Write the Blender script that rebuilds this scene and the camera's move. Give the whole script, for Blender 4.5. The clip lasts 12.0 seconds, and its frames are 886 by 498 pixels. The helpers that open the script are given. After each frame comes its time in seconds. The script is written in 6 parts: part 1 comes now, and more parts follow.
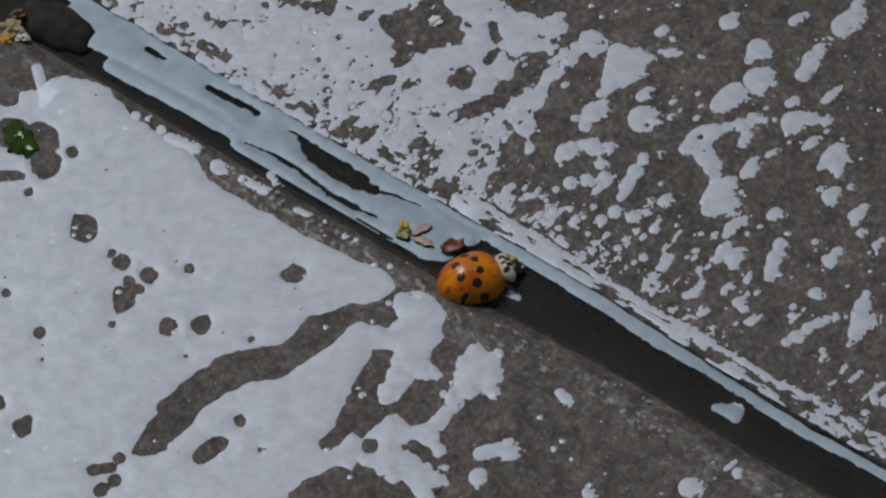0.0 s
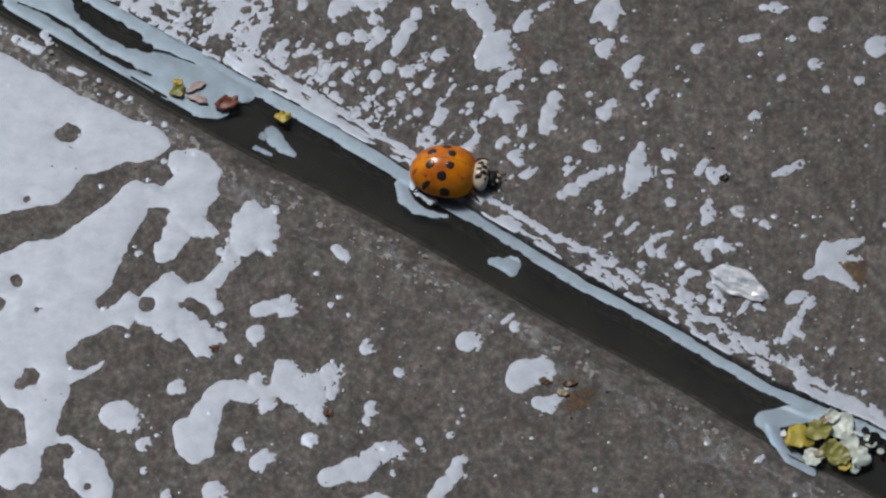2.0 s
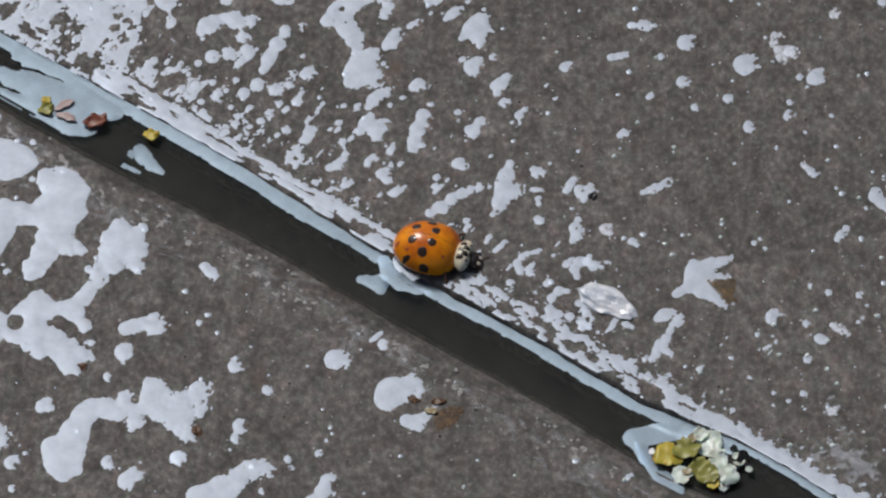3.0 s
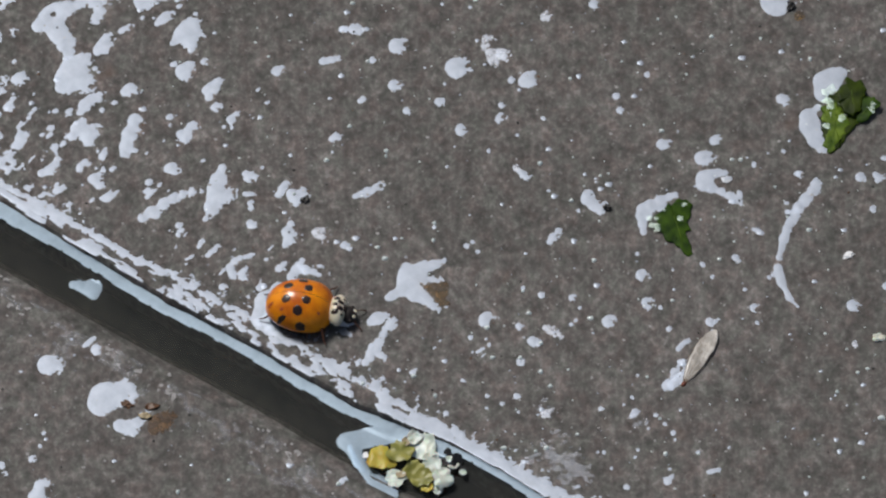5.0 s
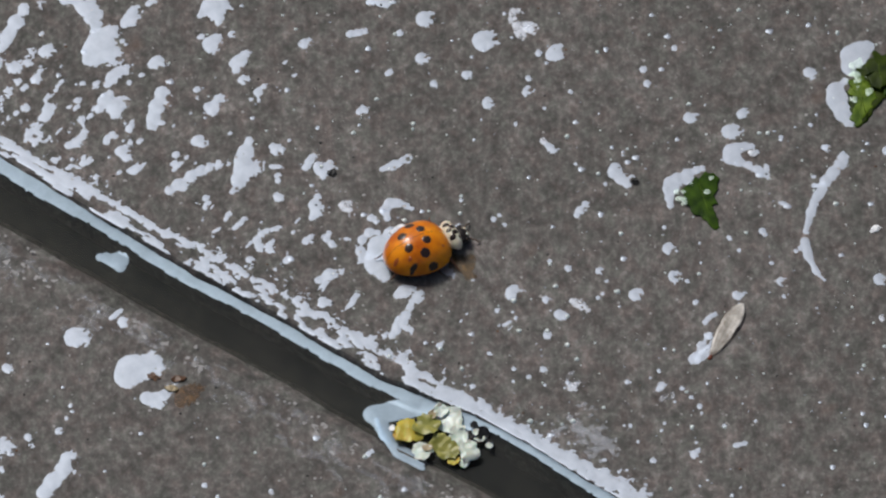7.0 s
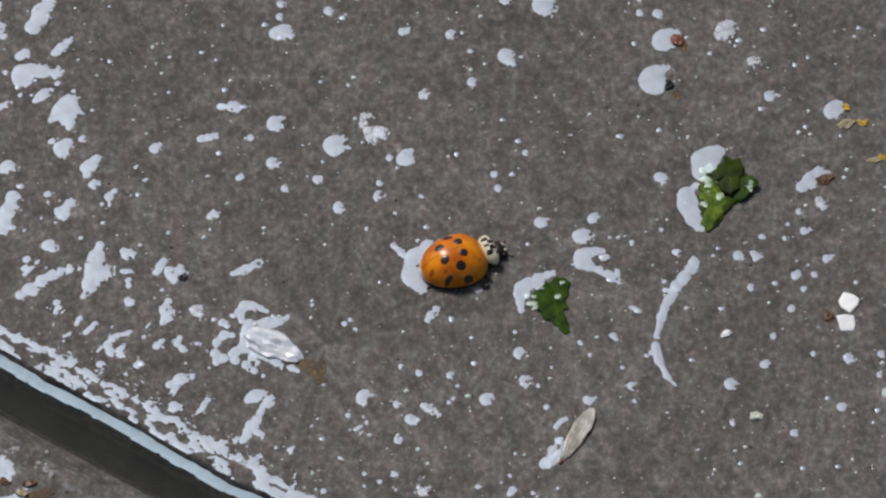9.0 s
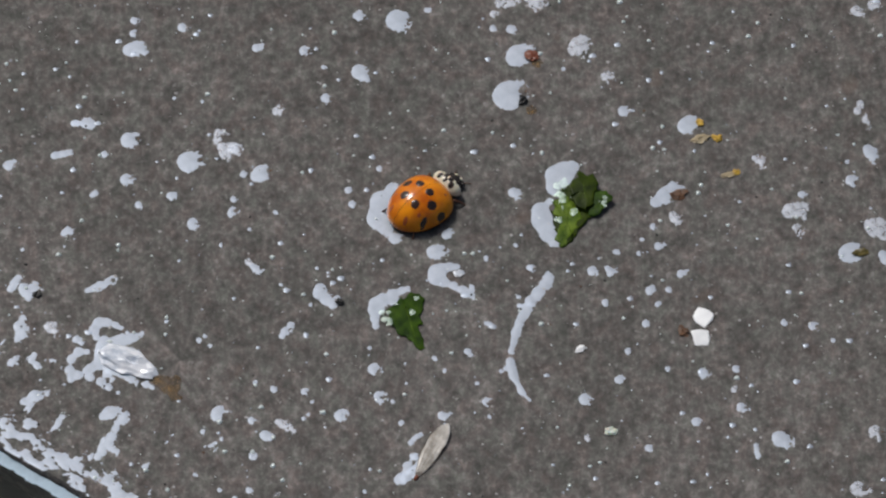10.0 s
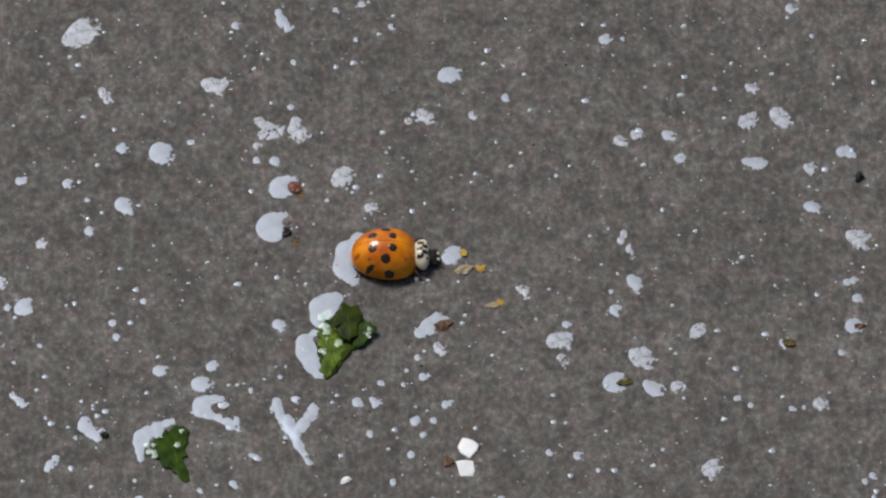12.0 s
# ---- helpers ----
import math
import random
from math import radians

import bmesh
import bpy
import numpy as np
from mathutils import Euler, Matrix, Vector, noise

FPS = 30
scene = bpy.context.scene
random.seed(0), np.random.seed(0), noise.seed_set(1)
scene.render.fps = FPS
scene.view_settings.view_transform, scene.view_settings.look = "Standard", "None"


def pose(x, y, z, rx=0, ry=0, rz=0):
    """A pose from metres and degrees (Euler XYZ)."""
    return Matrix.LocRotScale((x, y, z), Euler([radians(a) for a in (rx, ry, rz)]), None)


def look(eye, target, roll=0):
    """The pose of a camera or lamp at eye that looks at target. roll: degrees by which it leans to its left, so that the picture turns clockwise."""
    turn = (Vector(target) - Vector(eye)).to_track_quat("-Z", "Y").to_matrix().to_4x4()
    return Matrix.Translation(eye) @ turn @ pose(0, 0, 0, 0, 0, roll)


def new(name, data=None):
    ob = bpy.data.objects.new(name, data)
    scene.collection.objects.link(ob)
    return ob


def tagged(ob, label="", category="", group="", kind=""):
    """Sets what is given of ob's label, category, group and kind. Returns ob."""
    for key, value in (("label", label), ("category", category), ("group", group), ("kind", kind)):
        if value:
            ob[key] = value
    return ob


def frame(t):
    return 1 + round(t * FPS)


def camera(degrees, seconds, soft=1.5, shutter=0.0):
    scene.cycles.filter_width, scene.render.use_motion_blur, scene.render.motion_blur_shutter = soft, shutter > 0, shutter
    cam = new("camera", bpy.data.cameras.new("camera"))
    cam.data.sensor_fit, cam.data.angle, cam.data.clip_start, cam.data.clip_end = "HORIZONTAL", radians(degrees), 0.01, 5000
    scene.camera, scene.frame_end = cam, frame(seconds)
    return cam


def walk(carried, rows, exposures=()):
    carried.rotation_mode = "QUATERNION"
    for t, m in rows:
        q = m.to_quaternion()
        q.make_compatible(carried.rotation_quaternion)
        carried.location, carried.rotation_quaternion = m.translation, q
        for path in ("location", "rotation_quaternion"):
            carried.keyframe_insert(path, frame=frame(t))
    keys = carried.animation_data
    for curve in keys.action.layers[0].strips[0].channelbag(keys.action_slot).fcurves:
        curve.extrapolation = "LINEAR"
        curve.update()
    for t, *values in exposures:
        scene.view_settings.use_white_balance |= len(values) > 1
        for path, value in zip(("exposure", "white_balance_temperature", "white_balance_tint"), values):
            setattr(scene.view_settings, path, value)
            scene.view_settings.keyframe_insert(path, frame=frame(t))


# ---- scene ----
MM = 0.001

# ---------------------------------------------------------------- camera
EYE = (0.0, -0.51622, 0.73724)
cam = camera(4.33, 12.0, soft=2.35)
AIM = [
    (0, -50.38, 12.80, -3.40), (0.2, -48.56, 12.83, -3.27), (0.5, -43.03, 10.48, -2.78), (0.7, -36.75, 9.46, -2.19),
    (0.9, -31.75, 9.79, -1.96), (1, -31.40, 10.87, -2.04), (1.2, -31.00, 12.20, -2.19), (1.4, -30.71, 11.85, -2.13),
    (1.5, -30.43, 8.68, -2.32), (1.7, -32.22, 3.38, -2.56), (1.9, -32.55, -0.03, -2.64), (2, -32.54, -0.59, -2.66),
    (2.2, -30.21, -0.78, -2.45), (2.4, -24.30, 1.73, -1.87), (2.5, -22.66, 2.43, -1.86), (2.7, -22.55, 2.89, -1.89),
    (3, -22.47, 1.16, -1.73), (3.2, -18.93, -3.22, -1.39), (3.4, -15.81, -7.26, -1.06), (3.5, -14.48, -8.32, -0.87),
    (3.7, -11.97, -10.18, -0.67), (5.3, 0.52, 2.81, 0.01), (5.5, 0.44, 0.72, 0.05), (6, 0.00, 0.00, 0.00),
    (6.5, -2.06, -1.02, -0.10), (6.7, -2.46, -1.67, -0.14), (8.3, 0.29, 8.99, 0.17), (8.5, 2.13, 9.60, 0.30),
    (8.7, 4.40, 9.17, 0.46), (9, 9.05, 8.96, 0.90), (9.2, 11.67, 8.73, 1.10), (9.5, 14.73, 8.08, 1.37),
    (9.7, 16.67, 8.15, 1.52), (10, 20.32, 10.48, 1.74), (10.2, 21.92, 13.09, 1.78), (10.5, 24.88, 18.42, 2.03),
    (10.7, 27.32, 22.26, 2.21), (11, 30.73, 25.16, 2.33), (11.2, 32.13, 24.79, 2.45), (11.5, 34.73, 24.49, 2.63),
    (11.7, 36.39, 24.14, 2.78), (12, 38.93, 22.99, 2.94),
]
walk(cam, [(t, look(EYE, (x * MM, y * MM, 0), roll)) for t, x, y, roll in AIM],
     [(0.0, -0.95), (0.5, -0.74), (1.0, -0.54), (2.0, -0.42), (2.5, -0.26), (3.0, -0.25), (3.5, -0.13), (5.5, -0.05), (8.5, -0.06), (9.5, -0.11), (11.0, -0.06), (12.0, -0.02)])

# ---------------------------------------------------------------- light
SUN = Vector((-0.36, 0.42, 0.83)).normalized()
world = bpy.data.worlds.new("sky")
scene.world = world
world.use_nodes = True
wn = world.node_tree
sky = wn.nodes.new("ShaderNodeTexSky")
sky.sky_type = 'NISHITA'
sky.sun_disc = False
sky.sun_elevation = math.asin(SUN.z)
sky.sun_rotation = math.atan2(SUN.x, SUN.y)
sky.air_density, sky.dust_density, sky.ozone_density = 1.0, 4.0, 1.0
wn.nodes["Background"].inputs["Strength"].default_value = 0.063
wn.links.new(sky.outputs[0], wn.nodes["Background"].inputs["Color"])
sun = new("sun", bpy.data.lights.new("sun", 'SUN'))
sun.data.energy, sun.data.angle, sun.data.color = 2.38, radians(14), (1.0, 0.98, 0.96)
sun.matrix_world = look(SUN, (0, 0, 0))
scene.view_settings.exposure = 0.0


# ---------------------------------------------------------------- materials
def material(name):
    m = bpy.data.materials.new(name)
    m.use_nodes = True
    return m, m.node_tree, m.node_tree.nodes["Principled BSDF"]


DRAWN = []


def tex(nt, scale, detail=4.0, rough=0.55, kind="ShaderNodeTexNoise"):
    co = nt.nodes.new("ShaderNodeTexCoord")
    source = co.outputs["Object"]
    if nt.name in DRAWN:
        place = nt.nodes.new("ShaderNodeMapping")
        place.inputs["Scale"].default_value = (1.05, 0.80, 1.0)
        nt.links.new(nt.nodes.new("ShaderNodeNewGeometry").outputs["Position"], place.inputs[0])
        source = place.outputs[0]
    n = nt.nodes.new(kind)
    n.inputs["Scale"].default_value = scale
    if kind == "ShaderNodeTexNoise":
        n.inputs["Detail"].default_value, n.inputs["Roughness"].default_value = detail, rough
    nt.links.new(source, n.inputs["Vector"])
    return n.outputs[0]


def ramp(nt, fac, *stops):
    r = nt.nodes.new("ShaderNodeValToRGB")
    while len(r.color_ramp.elements) < len(stops):
        r.color_ramp.elements.new(0.5)
    for e, (p, c) in zip(r.color_ramp.elements, stops):
        e.position, e.color = p, (*c, 1) if len(c) == 3 else c
    nt.links.new(fac, r.inputs[0])
    return r.outputs[0]


def mixed(nt, fac, a, b, how='MIX'):
    m = nt.nodes.new("ShaderNodeMix")
    m.data_type, m.blend_type = 'RGBA', how
    for k, v in ((0, fac), (6, a), (7, b)):
        if isinstance(v, (int, float)):
            m.inputs[k].default_value = v
        elif isinstance(v, tuple):
            m.inputs[k].default_value = (*v, 1)
        else:
            nt.links.new(v, m.inputs[k])
    return m.outputs[2]


def bumped(nt, shader, height, strength, dist):
    b = nt.nodes.new("ShaderNodeBump")
    b.inputs["Strength"].default_value, b.inputs["Distance"].default_value = strength, dist
    nt.links.new(height, b.inputs["Height"])
    nt.links.new(b.outputs[0], shader.inputs["Normal"])


def plain(name, dark, light, scale=1500.0, rough=0.6, bump=0.4, spec=0.4, sss=0.0, coat=0.0):
    """A mottled surface between two colours, grain about 1 / scale metres."""
    m, nt, p = material(name)
    n = tex(nt, scale)
    nt.links.new(ramp(nt, n, (0.3, dark), (0.7, light)), p.inputs["Base Color"])
    p.inputs["Roughness"].default_value = rough
    p.inputs["Specular IOR Level"].default_value = spec
    p.inputs["Coat Weight"].default_value = coat
    p.inputs["Coat Roughness"].default_value = 0.068
    if sss:
        p.inputs["Subsurface Weight"].default_value = sss
        p.inputs["Subsurface Scale"].default_value = 0.0004
    if bump:
        bumped(nt, p, tex(nt, scale * 1.7), bump, 0.00008)
    return m


def slab_material():
    m, nt, p = material("wet concrete")
    DRAWN.append(nt.name)
    grain = ramp(nt, tex(nt, 2100, 4, 0.65), (0.28, (0.070, 0.067, 0.063)), (0.50, (0.112, 0.106, 0.101)), (0.74, (0.205, 0.198, 0.190)))
    mid = ramp(nt, tex(nt, 950, 3, 0.55), (0.34, (0.72, 0.72, 0.72)), (0.66, (1.26, 1.26, 1.26)))
    grain = mixed(nt, 1.0, grain, mid, 'MULTIPLY')
    blot = ramp(nt, tex(nt, 430, 5, 0.66), (0.34, (0.71, 0.70, 0.69)), (0.50, (0.96, 0.955, 0.95)), (0.68, (1.33, 1.33, 1.33)))
    stain = ramp(nt, tex(nt, 70, 4, 0.55), (0.35, (0.86, 0.86, 0.84)), (0.65, (1.12, 1.10, 1.09)))
    c = mixed(nt, 1.0, mixed(nt, 1.0, grain, blot, 'MULTIPLY'), stain, 'MULTIPLY')
    hue = ramp(nt, tex(nt, 700, 4, 0.6), (0.36, (0.94, 1.0, 0.945)), (0.50, (1.0, 0.99, 0.97)), (0.64, (1.085, 0.98, 0.955)))
    c = mixed(nt, 1.0, c, hue, 'MULTIPLY')
    c = mixed(nt, 1.0, c, (0.95, 0.95, 0.95), 'MULTIPLY')
    rust = ramp(nt, tex(nt, 300, 2, 0.4), (0.70, (0, 0, 0)), (0.80, (0.5, 0.5, 0.5)))
    c = mixed(nt, rust, c, (0.13, 0.085, 0.065))
    fleck = ramp(nt, tex(nt, 1500, 3, 0.6), (0.62, (0, 0, 0)), (0.74, (0.55, 0.55, 0.55)))
    c = mixed(nt, fleck, c, (0.26, 0.25, 0.24))
    nt.links.new(c, p.inputs["Base Color"])
    p.inputs["Roughness"].default_value = 0.62
    p.inputs["Specular IOR Level"].default_value = 0.25
    bumped(nt, p, tex(nt, 1900, 4, 0.65), 0.6, 0.00010)
    DRAWN.clear()
    return m


def water_material(name, gloss, rough, tint, sheen, least=0.86, scale=700):
    """A thin sheet of water: part mirror of the sky, part clear."""
    m, nt, p = material(name)
    nt.nodes.remove(p)
    out = nt.nodes["Material Output"]
    clear = nt.nodes.new("ShaderNodeBsdfTransparent")
    clear.inputs[0].default_value = (*tint, 1)
    shine = nt.nodes.new("ShaderNodeBsdfAnisotropic")
    shine.inputs["Roughness"].default_value = rough
    shine.inputs["Color"].default_value = (*sheen, 1)
    mix = nt.nodes.new("ShaderNodeMixShader")
    f = nt.nodes.new("ShaderNodeMapRange")
    nt.links.new(tex(nt, scale, 5, 0.65), f.inputs[0])
    f.inputs[1].default_value, f.inputs[2].default_value = 0.3, 0.7
    f.inputs[3].default_value, f.inputs[4].default_value = gloss * least, gloss * 1.12
    nt.links.new(f.outputs[0], mix.inputs[0])
    nt.links.new(clear.outputs[0], mix.inputs[1])
    nt.links.new(shine.outputs[0], mix.inputs[2])
    nt.links.new(mix.outputs[0], out.inputs[0])
    return m


def thin_out(m, scale, least, most):
    """Lets the ground show through a stain, unevenly."""
    nt = m.node_tree
    f = nt.nodes.new("ShaderNodeMapRange")
    nt.links.new(tex(nt, scale, 4, 0.6), f.inputs[0])
    f.inputs[1].default_value, f.inputs[2].default_value = 0.35, 0.65
    f.inputs[3].default_value, f.inputs[4].default_value = least, most
    nt.links.new(f.outputs[0], nt.nodes["Principled BSDF"].inputs["Alpha"])


SLAB = slab_material()
WATER = water_material("water film", 0.338, 0.50, (0.92, 0.93, 0.94), (0.78, 0.87, 1.0))
THIN = water_material("thin torn water film", 0.385, 0.50, (0.95, 0.95, 0.95), (0.84, 0.90, 1.0), 0.42, 1300)
WET = water_material("wet leaf sheen", 0.26, 0.45, (0.85, 0.92, 0.85), (0.80, 0.96, 0.88), 0.35, 1500)
BLOOM = water_material("milky mineral bloom", 0.075, 0.6, (0.99, 0.99, 0.99), (0.86, 0.91, 1.0), 0.05, 1500)
FROST = water_material("faint mineral frost", 0.20, 0.6, (0.98, 0.98, 0.98), (0.86, 0.91, 1.0), 0.05, 1500)
GUTTER = water_material("water meniscus", 0.262, 0.48, (0.60, 0.69, 0.78), (0.68, 0.85, 1.0))
STAIN = plain("brown stain", (0.075, 0.040, 0.012), (0.17, 0.10, 0.03), 900, 0.5)
thin_out(STAIN, 1100, 0.25, 0.82)
SOAKED = plain("soaked brown stain", (0.045, 0.020, 0.006), (0.13, 0.065, 0.015), 900, 0.4)
thin_out(SOAKED, 1300, 0.50, 0.95)
SOIL = plain("dark joint soil", (0.010, 0.010, 0.008), (0.035, 0.033, 0.026), 900, 0.8)
EARTH = plain("bare earth", (0.05, 0.042, 0.034), (0.12, 0.10, 0.08), 30, 0.9)
LEAF = plain("wet green leaf", (0.004, 0.018, 0.001), (0.045, 0.092, 0.005), 1000, 0.5, 0.6, 0.08)
LEAF_DARK = plain("dark olive leaf", (0.006, 0.014, 0.001), (0.040, 0.062, 0.003), 900, 0.45, 0.6, 0.10)
LEAF_LIGHT = plain("light green leaf", (0.025, 0.060, 0.003), (0.15, 0.22, 0.022), 900, 0.45, 0.6, 0.10)
# opaque pale colour stands in for the sky's reflection in clear beads
BEAD = plain("water bead with painted sky glint", (0.45, 0.52, 0.50), (0.75, 0.82, 0.80), 1500, 0.12, 0.1, 0.6, 0.0, 0.8)
WING = plain("dry wing membrane", (0.36, 0.33, 0.28), (0.72, 0.69, 0.63), 600, 0.25)
thin_out(WING, 1400, 0.60, 1.0)
WING_RIB = plain("brown wing rib", (0.14, 0.09, 0.05), (0.25, 0.16, 0.09), 900, 0.5)
YELLOW = plain("yellow petal", (0.42, 0.30, 0.02), (0.62, 0.48, 0.08), 700, 0.4, 0.3, 0.4, 0.2)
OCHRE = plain("ochre pollen", (0.42, 0.24, 0.02), (0.60, 0.40, 0.06), 900, 0.5)
CREAM = plain("cream petal", (0.50, 0.52, 0.42), (0.76, 0.78, 0.70), 800, 0.35, 0.3, 0.5, 0.2)
OLIVE = plain("olive husk", (0.15, 0.16, 0.03), (0.34, 0.32, 0.08), 800, 0.4)
HUSK = plain("dark olive husk", (0.035, 0.028, 0.006), (0.17, 0.13, 0.025), 1400, 0.35, 0.6)
PINK = plain("pinkish petal", (0.34, 0.24, 0.22), (0.52, 0.42, 0.40), 900, 0.4)
TAN = plain("tan husk", (0.28, 0.22, 0.12), (0.46, 0.38, 0.24), 900, 0.5)
BROWN = plain("brown seed", (0.06, 0.028, 0.014), (0.17, 0.085, 0.04), 1200, 0.45)
RUSSET = plain("russet seed", (0.12, 0.03, 0.016), (0.24, 0.08, 0.04), 1200, 0.4)
BLACK = plain("black grain", (0.008, 0.008, 0.008), (0.03, 0.029, 0.027), 1500, 0.4)
WHITE = plain("white flake", (0.78, 0.79, 0.79), (0.92, 0.93, 0.92), 900, 0.3, 0.2)
BUG_SHELL = plain("orange wing case", (0.52, 0.105, 0.0), (0.96, 0.345, 0.0), 520, 0.30, 0.10, 0.12, 0.0, 0.75)
BUG_SHELL.node_tree.nodes["Principled BSDF"].inputs["Coat IOR"].default_value = 1.5
BUG_SHELL.node_tree.nodes["Principled BSDF"].inputs["Coat Roughness"].default_value = 0.20
BUG_SPOT = plain("black spot", (0.016, 0.007, 0.003), (0.035, 0.014, 0.005), 1500, 0.3, 0.0, 0.5, 0.0, 0.5)
BUG_CREAM = plain("cream shield", (0.62, 0.55, 0.38), (0.78, 0.72, 0.56), 1200, 0.35, 0.1, 0.5, 0.1)
BUG_DARK = plain("black shell", (0.010, 0.008, 0.007), (0.030, 0.022, 0.017), 1500, 0.3, 0.1)
BUG_LEG = plain("dark brown leg", (0.05, 0.02, 0.010), (0.12, 0.05, 0.025), 1500, 0.4, 0.1)


def deep_material():
    m, nt, p = material("dark standing water")
    nt.links.new(ramp(nt, tex(nt, 260, 3), (0.35, (0.046, 0.049, 0.046)), (0.65, (0.066, 0.067, 0.061))), p.inputs["Base Color"])
    p.inputs["Roughness"].default_value, p.inputs["IOR"].default_value = 0.06, 1.25
    clear = nt.nodes.new("ShaderNodeBsdfTransparent")
    clear.inputs[0].default_value = (0.80, 0.80, 0.74, 1)
    mix = nt.nodes.new("ShaderNodeMixShader")
    mix.inputs[0].default_value = 0.55
    nt.links.new(p.outputs[0], mix.inputs[1])
    nt.links.new(clear.outputs[0], mix.inputs[2])
    nt.links.new(mix.outputs[0], nt.nodes["Material Output"].inputs[0])
    return m


def crystal_material():
    m, nt, p = material("clear crystal")
    nt.links.new(ramp(nt, tex(nt, 900, 3), (0.36, (0.56, 0.62, 0.70)), (0.60, (0.92, 0.94, 0.97))), p.inputs["Base Color"])
    p.inputs["Roughness"].default_value, p.inputs["IOR"].default_value = 0.26, 1.5
    p.inputs["Transmission Weight"].default_value = 0.12
    p.inputs["Coat Weight"].default_value = 0.25
    bumped(nt, p, tex(nt, 1600, 3), 0.3, 0.0001)
    return m


CRUST = plain("pale mineral crust", (0.19, 0.185, 0.18), (0.36, 0.35, 0.34), 1500, 0.6, 0.5)
DEEP, CRYSTAL = deep_material(), crystal_material()


# ---------------------------------------------------------------- helpers
def mesh_of(name, verts, faces, mat, smooth=True):
    me = bpy.data.meshes.new(name)
    me.from_pydata([tuple(float(c) * MM for c in v) for v in verts], [], [tuple(int(i) for i in f) for f in faces])
    me.materials.append(mat)
    me.polygons.foreach_set("use_smooth", [smooth] * len(me.polygons))
    me.update()
    return me


def part(name, bm, mat, parent=None, label="", at=None, smooth=True):
    """Links a bmesh, in millimetres, as one mesh object under a thing."""
    me = bpy.data.meshes.new(name)
    bmesh.ops.scale(bm, vec=(MM, MM, MM), verts=bm.verts)
    bm.to_mesh(me)
    bm.free()
    me.materials.append(mat)
    me.polygons.foreach_set("use_smooth", [smooth] * len(me.polygons))
    ob = new(name, me)
    ob.parent = parent
    if at is not None:
        ob.matrix_basis = at
    return tagged(ob, label)


def spot_pose(x, y, z=0.0, rx=0, ry=0, rz=0):
    return pose(x * MM, y * MM, z * MM, rx, ry, rz)


def hashed(ix, iy, seed):
    h = (ix.astype(np.int64) * 374761393 + iy.astype(np.int64) * 668265263 + seed * 1442695041) & 0xffffffff
    h = ((h ^ (h >> 13)) * 1274126177) & 0xffffffff
    return ((h ^ (h >> 16)) & 0xffff) / 65535.0


def value_noise(x, y, seed=0):
    """Smooth noise on arrays, from -1 to 1, one cell a unit."""
    ix, iy = np.floor(x), np.floor(y)
    fx, fy = x - ix, y - iy
    fx, fy = fx * fx * (3 - 2 * fx), fy * fy * (3 - 2 * fy)
    a, b = hashed(ix, iy, seed), hashed(ix + 1, iy, seed)
    c, d = hashed(ix, iy + 1, seed), hashed(ix + 1, iy + 1, seed)
    return 2 * ((a * (1 - fx) + b * fx) * (1 - fy) + (c * (1 - fx) + d * fx) * fy) - 1


def fractal(x, y, seed=0, octaves=3):
    return sum(value_noise(x * 2 ** k, y * 2 ** k, seed + 17 * k) * 0.55 ** k for k in range(octaves))


def lobe_depth(lobe, x, y):
    """How deep points lie inside one lobe: (x, y, r), or a bar (x1, y1, x2, y2, r)."""
    if len(lobe) == 3:
        cx, cy, r = lobe
        return r - np.hypot(x - cx, (y - cy) * 0.86)
    x1, y1, x2, y2, r = lobe
    dx, dy = x2 - x1, y2 - y1
    k = np.clip(((x - x1) * dx + (y - y1) * dy) / (dx * dx + dy * dy), 0, 1)
    return r - np.hypot(x - x1 - k * dx, y - y1 - k * dy)


def joined_depth(lobes, x, y, soft):
    """Lobes run together as water does."""
    acc = sum(np.exp(np.clip(lobe_depth(l, x, y) / soft, -60, 60)) for l in lobes)
    return soft * np.log(acc)


